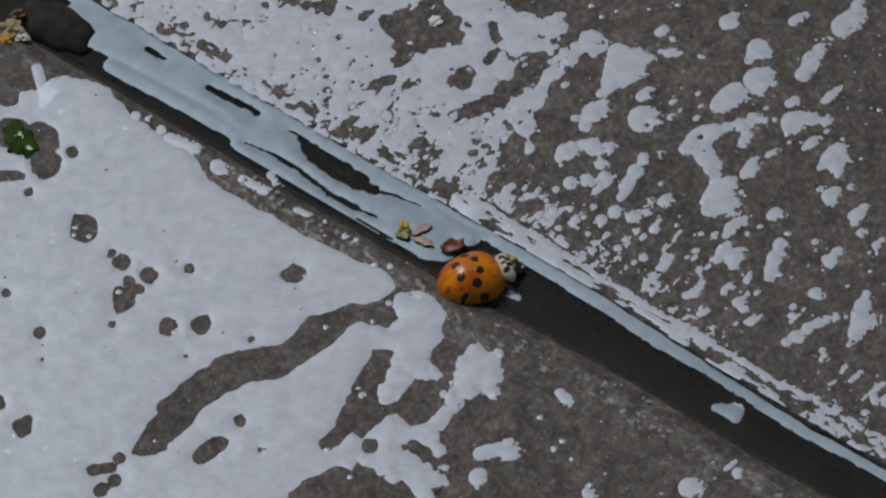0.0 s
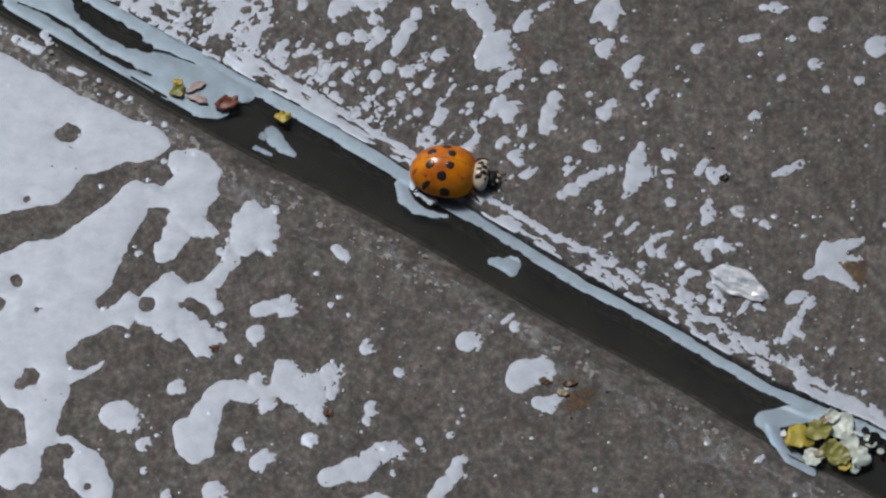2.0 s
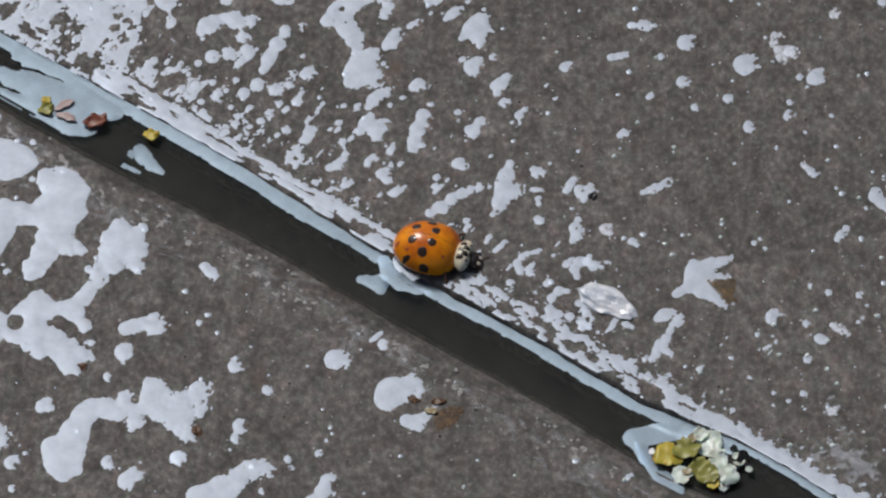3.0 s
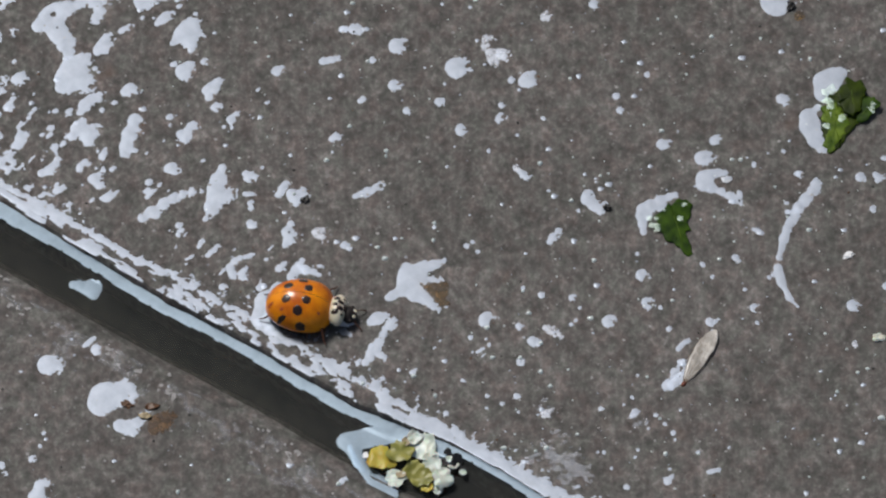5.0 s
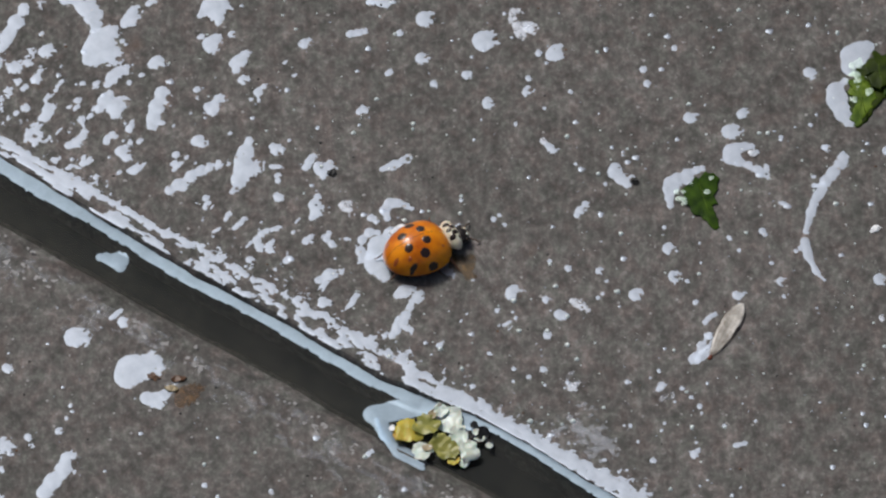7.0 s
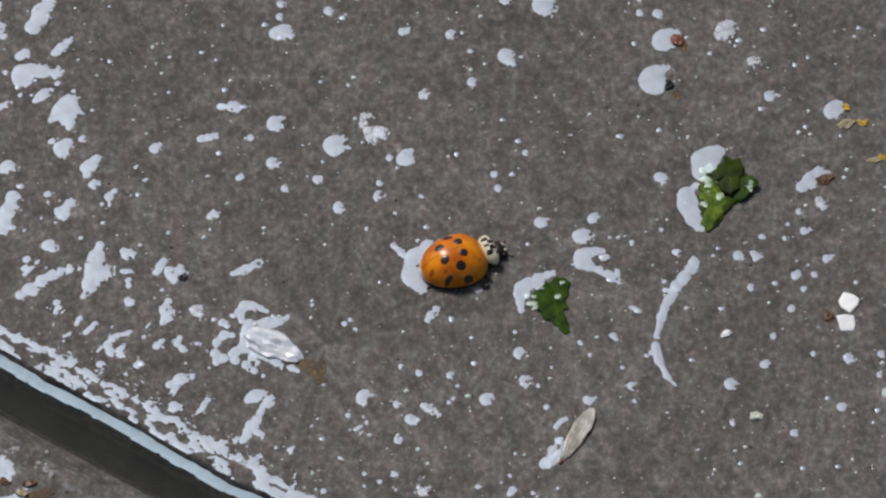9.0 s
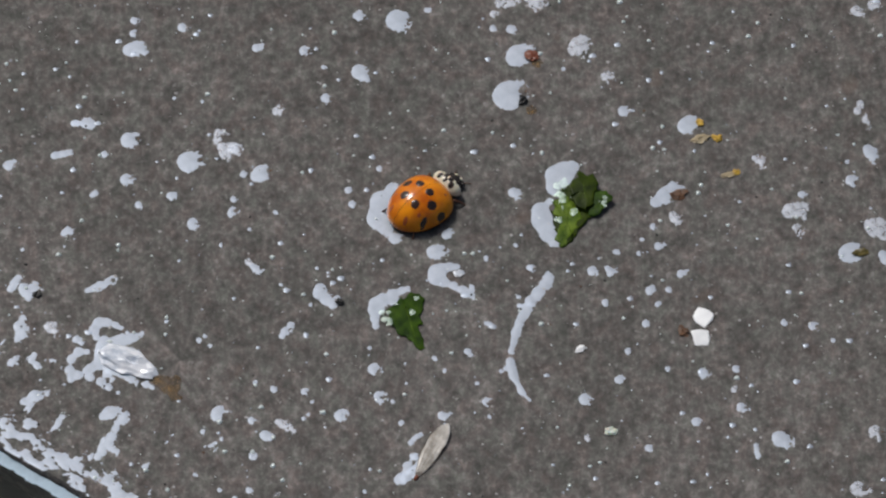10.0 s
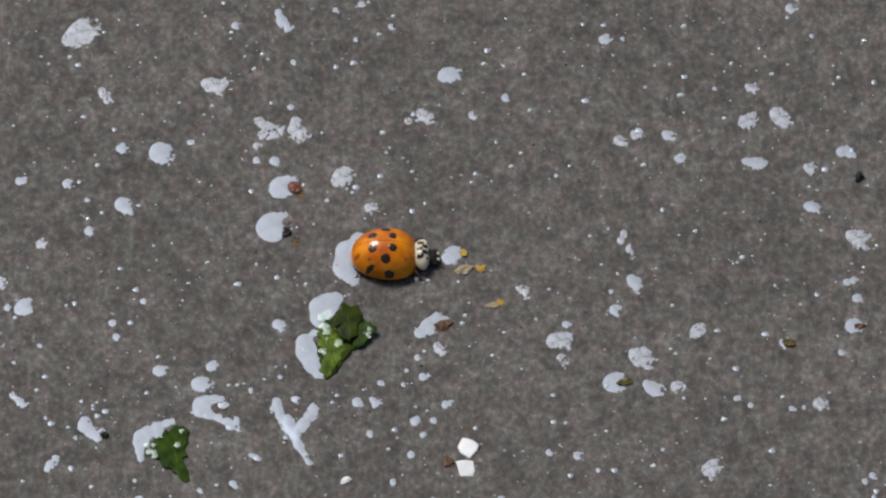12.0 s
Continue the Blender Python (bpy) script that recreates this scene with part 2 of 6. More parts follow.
def sheet(name, x0, x1, y0, y1, cell, depth, height, slope, mat, z=0.0, apart=False):
    """A body of water that stands proud of its support wherever depth(x, y) is positive."""
    nx, ny = max(3, int((x1 - x0) / cell)), max(3, int((y1 - y0) / cell))
    gx, gy = np.meshgrid(np.linspace(x0, x1, nx + 1), np.linspace(y0, y1, ny + 1))
    d = depth(gx, gy)
    h = np.where(d > 0, height * (1 - np.exp(-np.maximum(d, 0) * slope / height)), np.maximum(d * slope, -0.25))
    keep = np.zeros((ny, nx), bool)
    pos = d > 0
    keep |= pos[:-1, :-1] | pos[1:, :-1] | pos[:-1, 1:] | pos[1:, 1:]
    j, i = np.nonzero(keep)
    a = j * (nx + 1) + i
    quads = np.stack([a, a + 1, a + nx + 2, a + nx + 1], 1)
    used, inv = np.unique(quads, return_inverse=True)
    co = np.stack([gx.ravel()[used], gy.ravel()[used], h.ravel()[used] + z], 1)
    inv = inv.reshape(quads.shape)
    if not apart:
        return mesh_of(name, co, inv, mat)
    # one mesh for each piece that hangs together
    root = np.arange(len(co))
    while True:
        least = root[inv].min(1)
        nxt = root.copy()
        np.minimum.at(nxt, inv.ravel(), np.repeat(least, 4))
        nxt = nxt[nxt]
        if (nxt == root).all():
            break
        root = nxt
    pieces = []
    tags = root[inv[:, 0]]
    for tag in np.unique(tags):
        own = inv[tags == tag]
        idx, back = np.unique(own, return_inverse=True)
        mid = co[idx].mean(0) * (1, 1, 0)
        pieces.append((len(own), mid, co[idx] - mid, back.reshape(own.shape)))
    return sorted(pieces, key=lambda p: -p[0])


count = [0]


crumbs, placed = [], []


def water(*lobes, ragged=1.0, bite_ok=True, name="", label="", mat=None, height=0.02, z=0.0, group="water drops on the slabs"):
    """One drop or pool of water on the slabs; a lobe with a negative radius is a bare patch in it."""
    count[0] += 1
    seed = count[0] * 7
    holes = [(*l[:-1], -l[-1]) for l in lobes if l[-1] < 0]
    lobes = [l for l in lobes if l[-1] > 0]
    big = max(l[-1] for l in lobes)
    rnd = random.Random(seed)
    if bite_ok and len(lobes) < 4 and big < 0.62 and lobes[0][0] < -6 and to_joint(*lobes[0][:2])[1] > EDGE_UP + 1:
        # small drops beside the joint are drawn out the way the water ran
        drawn = [(l, rnd.uniform(0.0, 0.6) * 0.7 * l[-1]) for l in lobes]
        lobes = [(l[0] - k, l[1] - k, l[0] + k, l[1] + k, 0.9 * l[-1]) if len(l) == 3 else l for l, k in drawn]
    usual = sorted(l[-1] for l in lobes)[len(lobes) // 2]
    placed.extend(lobes if mat is None or mat is THIN else ())
    ends = [(l[0], l[1], l[-1]) for l in lobes] + [(l[2], l[3], l[-1]) for l in lobes if len(l) == 5]
    cx = sum(e[0] for e in ends) / len(ends)
    cy = sum(e[1] for e in ends) / len(ends)
    local = [(l[0] - cx, l[1] - cy, l[2]) if len(l) == 3 else (l[0] - cx, l[1] - cy, l[2] - cx, l[3] - cy, l[4]) for l in lobes]
    bare = [(l[0] - cx, l[1] - cy, l[2]) if len(l) == 3 else (l[0] - cx, l[1] - cy, l[2] - cx, l[3] - cy, l[4]) for l in holes]
    m = 0.35 + 0.3 * big
    x0, x1 = min(e[0] - e[2] for e in ends) - cx - m, max(e[0] + e[2] for e in ends) - cx + m
    y0, y1 = min(e[1] - e[2] * 1.17 for e in ends) - cy - m, max(e[1] + e[2] * 1.17 for e in ends) - cy + m

    wide = 0.5 * (x1 - x0) - m
    bite = None
    if bite_ok and big > 0.26 and rnd.random() < 0.6:
        a = rnd.uniform(-0.7, 0.5)
        far = max(local, key=lambda l: l[0] + 0.3 * l[-1])
        bite = (far[0] + 0.78 * far[-1] * math.cos(a), far[1] + 0.85 * far[-1] * math.sin(a), far[-1] * (rnd.uniform(0.35, 0.6) if big > 0.5 else rnd.uniform(0.2, 0.4)))
        crumbs.append((cx + bite[0] + 0.15 * big, cy + bite[1] - 0.05 * big, bite[2] * rnd.uniform(0.12, 0.5)))

    def depth(x, y):
        # the trailing side is torn into fingers, the other one is smooth
        side = np.clip(0.55 + 0.8 * (x - 0.3 * y) / (wide + 0.15), 0.15, 1.35)
        wob = ragged * side * (0.17 * usual * fractal(x / (usual * 0.75) + seed, y / (usual * 0.75), seed, 3) + 0.23 * min(1.0, usual * 1.8) * fractal(x * 4.8, y * 4.2 + seed, seed + 3, 3))
        d = joined_depth(local, x, y, (0.30 * big if len(local) < 7 or big < 0.6 else min(0.17, 0.25 * big)) * (len(local) > 1) + 0.02) - 0.02 * big + wob
        for h in bare:
            d = np.minimum(d, 0.06 * fractal(x * 2.5, y * 2.5, seed + 8, 2) - lobe_depth(h, x, y))
        if bite:
            d = np.minimum(d, 0.17 * fractal(x * 2.6, y * 2.6, seed + 5, 3) - lobe_depth(bite, x, y))
        return d

    kind = name or ("puddle" if len(lobes) > 3 or big > 0.9 else "water_drop")
    me = sheet(kind, x0, x1, y0, y1, max(0.05, min(0.09, big / 7)), depth, height * min(1.0, 0.4 + big), 0.04, mat or WATER)
    ob = new(kind, me)
    ob.location = (cx * MM, cy * MM, z * MM)
    text = label or ("irregular shallow puddle of rainwater on wet concrete" if kind == "puddle" else "small pale drop of rainwater on wet concrete")
    return tagged(ob, text, "water", group)


# ---------------------------------------------------------------- slabs, joint and ground
ANGLE = -34.1
ALONG = Vector((math.cos(radians(ANGLE)), math.sin(radians(ANGLE)), 0))
ACROSS = Vector((-ALONG.y, ALONG.x, 0))
EDGE_UP, EDGE_LOW, WATER_Z = -14.0, -16.7, -0.75


def upper_edge(u):
    """Where the upper slab's worn edge runs, along the joint."""
    return np.interp(u, (-60, -40, -28, -16, -8, 0, 4, 9, 14, 20, 30, 60), (-14.3, -14.0, -14.4, -14.6, -14.4, -14.6, -14.2, -13.5, -13.4, -13.7, -13.9, -14.1))


def lower_edge(u):
    return np.interp(u, (-60, -46, -38, -30, -18, -5, 3, 12, 30), (-18.8, -18.7, -18.2, -17.95, -18.05, -17.75, -18.0, -17.5, -17.8))


def wet_line(u):
    """Where the wet band along the upper slab's edge ends."""
    return np.interp(u, (-52, -44, -38, -30, -20, -18, -8, 2, 5, 15, 30), (-12.4, -12.4, -12.75, -12.8, -12.9, -12.5, -12.5, -12.5, -12.7, -12.35, -12.4))


def to_joint(x, y):
    return x * ALONG.x + y * ALONG.y, x * ACROSS.x + y * ACROSS.y


def slab(name, v0, v1, edge_at_v0, label):
    """A slab 40 mm thick; its edge on the joint is rounded and a little chipped."""
    sign = 1 if edge_at_v0 else -1
    v_edge, v_far = (v0, v1) if edge_at_v0 else (v1, v0)
    profile = [(0.0, -40.0), (0.0, -2.0), (0.04, -0.75), (0.12, -0.40), (0.28, -0.16), (0.50, -0.05), (0.9, 0.0), (6.0, 0.0)]
    if not edge_at_v0:
        profile = [(0.0, -40.0), (0.0, -3.0), (0.25, -1.5), (0.7, -0.95), (1.3, -0.55), (2.0, -0.22), (2.9, 0.0), (6.0, 0.0)]
    us = [-300.0, -140.0] + [u * 0.5 for u in range(-240, 241)] + [140.0, 300.0]
    verts, faces = [], []
    for u in us:
        shift = float(upper_edge(u) - EDGE_UP if edge_at_v0 else lower_edge(u) - EDGE_LOW)
        for k, (off, z) in enumerate(profile):
            jag = 0.0
            if k < 6:
                jag = 0.16 * noise.noise((u * 0.35, v_edge, k * 0.05)) + 0.10 * noise.noise((u * 1.3, v_edge + 5, k * 0.2))
            verts.append((u, v_edge + shift + sign * (off + jag), z + (0.0 if k in (0, 6, 7) else 0.35 * jag - (0.04 if k > 2 else 0))))
        verts.append((u, v_far, 0.0))
        verts.append((u, v_far, -40.0))
    n = len(profile) + 2
    for a in range(len(us) - 1):
        for k in range(n):
            q = (a * n + k, a * n + (k + 1) % n, (a + 1) * n + (k + 1) % n, (a + 1) * n + k)
            faces.append(q[::-1] if sign > 0 else q)
    last = (len(us) - 1) * n
    faces.append(tuple(range(n)) if sign > 0 else tuple(range(n))[::-1])
    faces.append(tuple(last + k for k in range(n))[::-1] if sign > 0 else tuple(last + k for k in range(n)))
    ob = new(name, mesh_of(name, verts, faces, SLAB, smooth=False))
    ob.rotation_euler = (0, 0, radians(ANGLE))
    return tagged(ob, label, "paving slab", kind="structure")


slab("pavement", EDGE_UP, 386.0, True, "wet grey-brown concrete slab with a worn edge")
slab("pavement", -418.0, EDGE_LOW, False, "wet grey-brown concrete slab half under a film of water")

bm = bmesh.new()
bmesh.ops.create_cone(bm, cap_ends=True, segments=64, radius1=60000, radius2=60000, depth=1.0)
tagged(part("ground", bm, EARTH, at=spot_pose(0, 0, -40.6)), "bare brown earth under the slabs", "ground", kind="structure")

bm = bmesh.new()
bmesh.ops.create_grid(bm, x_segments=120, y_segments=6, size=0.5)
for v in bm.verts:
    v.co = Vector((v.co.x * 600, EDGE_LOW - 2.5 + (v.co.y + 0.5) * (EDGE_UP - EDGE_LOW + 3.4), 0.25 * noise.noise(v.co * 90)))
tagged(part("joint_bed", bm, SOIL, at=spot_pose(0, 0, -4.0, rz=ANGLE)), "dark wet soil at the bottom of the joint", "soil", kind="structure")

bm = bmesh.new()
bmesh.ops.create_grid(bm, x_segments=300, y_segments=8, size=0.5)
for v in bm.verts:
    v.co = Vector((v.co.x * 600, EDGE_LOW - 3.9 + (v.co.y + 0.5) * (EDGE_UP - EDGE_LOW + 4.6), 0.0))
tagged(part("water", bm, DEEP, at=spot_pose(0, 0, WATER_Z, rz=ANGLE)), "dark still rainwater standing in the joint", "water", kind="structure")


def joint_film():
    """The pale curved rim of the joint's water under the upper slab's edge, and the torn sheet that lies over its early part."""
    wet = [(-79.71, 34.67, -72.75, 30.38, 1.91), (-72.75, 30.38, -65.38, 25.85, 1.82), (-65.34, 25.30, -58.90, 20.78, 1.64), (-58.90, 20.78, -52.50, 16.29, 1.37), (-54.22, 15.44, -51.48, 13.34, 1.28), (-51.61, 16.04, -48.46, 14.48, 1.00),
           (-77.20, 30.28, -64.29, 22.30, 0.73), (-64.23, 21.21, -55.13, 15.96, 0.41), (-53.08, 10.07, -51.88, 7.94, 0.73)]
    wet += [(-66.57, 25.83, -59.68, 20.85, 2.00), (-59.68, 20.85, -51.50, 15.32, 2.10), (-66.43, 23.09, -54.55, 14.73, 1.00), (-51.48, 14.89, -50.43, 13.02, 1.09)]
    wet += [(-46.16, 10.86, 0.48), (-45.79, 10.16, 0.61), (-45.24, 9.52, 0.48), (-44.70, 9.09, 0.30), (-44.34, 8.77, 0.17), (-46.76, 10.48, 0.26), (-47.34, 9.40, -46.09, 8.76, 0.13),
            (-7.56, -15.80, -3.18, -14.76, 0.85), (-7.30, -16.32, -6.30, -18.71, 0.50), (-5.96, -18.91, -4.37, -20.20, 0.59), (-3.61, -15.02, -0.17, -17.35, 0.73), (-28.81, -1.20, 0.23), (-28.25, -1.36, 0.41), (-27.50, -1.58, 0.64), (-27.16, -1.52, 0.55), (-27.19, -2.16, 0.36)]
    gaps = [(-74.54, 31.89, -73.24, 31.14, 0.36), (-69.51, 28.24, -66.75, 26.53, 0.36),
            (-66.62, 26.77, -65.59, 25.79, 0.36), (-62.94, 24.19, -62.03, 23.65, 0.18), (-62.02, 23.44, -61.46, 22.79, 0.41), (-61.31, 22.57, -60.62, 21.93, 0.77), (-60.61, 21.82, -59.70, 21.18, 0.96), (-59.70, 21.18, -58.55, 20.27, 1.00), (-58.55, 20.21, -57.18, 19.31, 0.87), (-57.18, 19.20, -55.96, 18.56, 0.50), (-55.82, 18.51, -54.26, 18.10, 0.23), (-54.26, 18.05, -52.28, 17.10, 0.14),
            (-66.42, 22.98, -64.16, 21.93, 0.14), (-64.15, 21.87, -61.87, 20.32, 0.23), (-61.86, 20.27, -59.56, 18.24, 0.27), (-59.55, 18.18, -57.29, 16.80, 0.32), (-57.28, 16.75, -55.66, 16.02, 0.18), (-57.15, 15.78, -54.42, 13.87, 0.18)]

    def turned(u, v):
        x, y = u * ALONG.x + v * ACROSS.x, u * ALONG.y + v * ACROSS.y
        d = joined_depth(wet, x, y, 0.10)
        for g in gaps:
            d = np.minimum(d, -lobe_depth(g, x, y))
        wide = np.interp(u, (4, 10, 20, 30), (0.76, 0.42, 0.52, 0.60)) + 0.14 * fractal(u * 0.16, u * 0 + 3, 5, 2) + 0.05 * fractal(u * 0.9, u * 0, 9, 2)
        gap = upper_edge(u) - 0.05 - v
        rim = np.where(gap > -0.4, wide - gap, -1.0)
        return np.maximum(d, rim) + 0.05 * fractal(x * 1.8, y * 1.8, 4, 2)
    me = sheet("meniscus", -110.0, 60.0, EDGE_LOW - 2.5, EDGE_UP + 0.9, 0.11, turned, 0.03, 0.05, GUTTER)
    # the rim climbs the slab's edge where the water stands high
    for vert in me.vertices:
        u, v = vert.co.x / MM, vert.co.y / MM
        climb = float(np.interp(u, (-48, -36, -27, -20, 5, 11), (0.38, 0.40, 0.26, 0.05, 0.05, 0.36)))
        k = min(1.0, max(0.0, (v - float(upper_edge(u)) + 1.5) / 0.4))
        k = max(k, min(1.0, max(0.0, (-44 - u) / 4)))
        vert.co.z += MM * climb * k * k * (3 - 2 * k)
    ob = new("water", me)
    ob.matrix_basis = spot_pose(0, 0, WATER_Z + 0.002, rz=ANGLE)
    tagged(ob, "pale blue rim of water along the slab's edge", "water", kind="structure")


joint_film()


def fringe():
    """Crumbs of water that cling along the worn edge of the upper slab, thinning out away from it."""
    def turned(u, v):
        d = v - upper_edge(u)
        out = v - wet_line(u) - 0.10 * fractal(u * 0.22, u * 0, 3, 2)
        early = np.clip((-16 - u) / 4, 0, 1)
        torn = fractal(u * 2.6, v * 3.0, 21, 4)
        line = 0.29 - np.abs(out) + (0.40 - 0.24 * early) * torn
        cover = np.interp(u, (-60, -44, -38, -24, -17, 2, 6, 15, 30), (0.50, 0.30, -0.02, -0.12, -0.25, -0.15, 0.62, 0.62, 0.40))
        grain = (1 - early) * fractal(u * 1.0, v * 1.7, 23, 3) + early * fractal(u * 0.55, v * 2.3, 27, 3)
        mesh = np.where(out < 0, cover + 0.75 * grain, -1.0)
        strewn = np.where(out > 0, 0.46 * torn - 0.20 * out - 0.18 - 0.22 * early, -1.0)
        wet = np.maximum(np.maximum(line, mesh), strewn)
        wet = np.where(d < 0.12, -0.5, np.minimum(wet, (d - 0.12) * 1.2)) - np.clip((-50 - u) * 0.5, 0, 2)
        return clear_of_drops(0.8 * wet, u * ALONG.x + v * ACROSS.x, u * ALONG.y + v * ACROSS.y)
    me = sheet("fringe", -110, 62, EDGE_UP - 0.4, EDGE_UP + 6.5, 0.085, turned, 0.016, 0.03, WATER)
    ob = new("water_fringe", me)
    ob.rotation_euler = (0, 0, radians(ANGLE))
    tagged(ob, "broken white line of water beads along the slab edge", "water", kind="stuff")


def wide_film(name, x0, x1, y0, y1, lobes, holes, soft, grain, label, side, cell=0.12):
    """A broad sheet of water with holes where the slab stays bare."""
    def depth(x, y):
        d = joined_depth(lobes, x, y, soft)
        for h in holes:
            d = np.minimum(d, -lobe_depth(h, x, y) + 0.10 * fractal(x * 0.9, y * 0.9, 31, 2))
        u, v = to_joint(x, y)
        d = np.minimum(d, side(u, v) + 0.16 * fractal(x * 1.1, y * 1.1, 41, 3))
        pool = joined_depth(POOLS, x, y, 0.16) + 0.16 * fractal(x * 1.4, y * 1.4, 43, 2) + 0.13 * fractal(x * 3.6, y * 3.6, 45, 3) * np.clip((x + 58) / 8, 0, 1)
        for h in POOL_BARE:
            pool = np.minimum(pool, -lobe_depth(h, x, y) + 0.12 * fractal(x * 1.6, y * 1.6, 47, 2))
        return np.maximum(d + grain(x, y, u, v), pool)
    ob = new(name, sheet(name, x0, x1, y0, y1, cell, depth, 0.03, 0.05, WATER))
    return tagged(ob, label, "water", "", "structure")


# the sheet over the lower slab
SHEET_WET_FIRST = [(-87.36, 16.93, -85.30, -12.39, 10.85), (-82.69, 19.75, -67.03, 8.99, 4.56), (-67.14, 10.87, -60.05, 9.57, 2.86),
                   (-58.31, 9.98, -55.87, 9.39, 1.30), (-55.87, 9.39, -54.51, 9.32, 0.39), (-71.24, 5.94, -63.82, 6.37, 2.60),
                   (-78.63, -1.69, -72.73, 1.63, 4.77), (-81.29, 25.26, -76.83, 25.08, 2.60), (-80.99, 27.47, -77.81, 26.44, 1.30),
                   (-64.48, -5.08, -58.31, 1.42, 2.26), (-66.72, -4.07, -59.60, 1.13, 1.82), (-69.12, -7.56, -64.98, -4.03, 2.08),
                   (-57.90, 1.96, 1.30), (-75.18, 19.92, -60.07, 9.95, 2.69), (-79.01, 24.49, -72.09, 19.98, 2.17), (-56.51, 8.95, 0.95),
                   (-57.06, 2.62, 1.48), (-62.89, -2.40, -59.53, -0.20, 2.17)]
SHEET_WET_SECOND = [(-66.07, -7.75, -61.85, -5.55, 3.25), (-70.21, -11.00, -64.16, -10.86, 3.04), (-59.39, -2.85, 1.74),
                    (-78.91, -10.67, -70.18, -11.52, 3.91), (-62.37, -7.65, -60.48, -10.77, 1.95), (-59.62, -10.76, 1.08), (-58.49, -7.07, 1.48),
                    (-59.11, -2.70, 0.87), (-57.64, -6.64, 0.87), (-56.15, -6.11, 0.61)]
SHEET_WET = SHEET_WET_FIRST + SHEET_WET_SECOND
SHEET_BARE_FIRST = [(-71.47, -6.03, -70.50, -2.68, 0.87), (-70.50, -2.68, -67.84, 0.25, 1.08), (-67.84, 0.25, -63.08, 0.94, 0.78),
                    (-63.08, 0.94, -60.37, 3.40, 0.95), (-60.37, 3.40, -57.88, 5.81, 1.08), (-58.10, 5.86, -53.75, 6.33, 0.95),
                    (-53.48, 5.26, -54.03, 3.11, 1.04), (-54.03, 3.11, -56.01, -0.92, 0.95), (-55.99, -1.18, -56.94, -3.85, 0.87),
                    (-56.93, -4.12, -58.45, -5.74, 0.74), (-55.09, -6.19, 0.74), (-57.32, -9.13, -59.83, -10.76, 1.30), (-78.34, 14.14, 1.13),
                    (-79.01, 14.94, 0.43), (-75.28, 10.96, 0.78), (-73.13, 9.66, 0.69), (-74.59, 9.09, 0.65), (-73.81, 8.46, 0.61),
                    (-76.08, 11.75, 0.35), (-61.62, 10.18, 0.78)]
SHEET_BARE_SECOND = [(-62.26, 10.01, 0.52), (-71.31, 5.03, 0.74), (-68.70, 5.30, 0.78), (-84.00, 7.91, 0.43), (-81.20, 4.11, 0.39),
                     (-80.81, 1.61, 0.22), (-75.65, 5.04, 0.22), (-71.03, 11.16, 0.22), (-69.98, 10.54, 0.30), (-69.79, 2.23, 0.22),
                     (-64.77, 3.94, 0.22), (-82.00, -4.79, 0.82), (-81.61, -4.15, 0.52), (-84.08, -2.45, 0.61), (-65.21, -3.78, 0.52),
                     (-68.06, -7.17, -66.70, -5.92, 0.74), (-63.54, -6.48, 0.22), (-76.22, -8.67, -74.93, -8.48, 0.48), (-74.56, -9.52, 0.48),
                     (-75.45, -10.44, 0.56), (-74.25, -7.41, 0.39), (-82.43, 22.49, 1.56), (-81.84, 20.32, 1.22), (-83.98, 19.18, -86.17, 18.86, 0.56),
                     (-82.99, 17.57, 0.39), (-84.70, 23.27, 1.30)]
SHEET_BARE_THIRD = [(-85.14, 29.59, 1.56), (-85.17, 26.83, 0.95), (-79.79, 21.46, 0.39), (-55.08, -5.73, 0.61)]
SHEET_BARE = SHEET_BARE_FIRST + SHEET_BARE_SECOND + SHEET_BARE_THIRD
LOW_WET = [(-70.98, 1.67, -69.36, 3.84, 1.56), (-67.65, 4.52, -63.77, 5.46, 2.00), (-63.19, 6.92, -60.84, 8.05, 1.56), (-60.04, 9.41, -56.53, 9.49, 1.13), (-73.87, -1.06, -71.99, 0.32, 1.56), (-74.26, -5.30, -73.68, -2.64, 1.30), (-64.70, -4.97, -63.43, -13.88, 2.60), (-62.89, -16.22, 1.39), (-62.59, -18.30, 0.95), (-59.24, -21.12, 1.48), (-58.22, -22.92, 1.22), (-60.53, -19.06, 0.78), (-64.39, -21.16, 1.74), (-58.62, -4.93, -59.84, -7.05, 1.65), (-57.17, -6.61, 0.56), (-57.60, -8.61, 0.43)]
LOW_BARE = [(-63.71, -12.58, 0.65), (-64.40, -13.37, 0.43), (-65.33, -17.54, 1.56), (-61.66, -19.85, 0.82), (-60.68, -19.58, 0.48), (-61.80, -21.40, 0.39), (-58.95, -22.77, 0.35), (-63.62, -23.99, 1.22), (-60.78, -23.20, 0.43), (-60.83, -16.21, 0.35)]
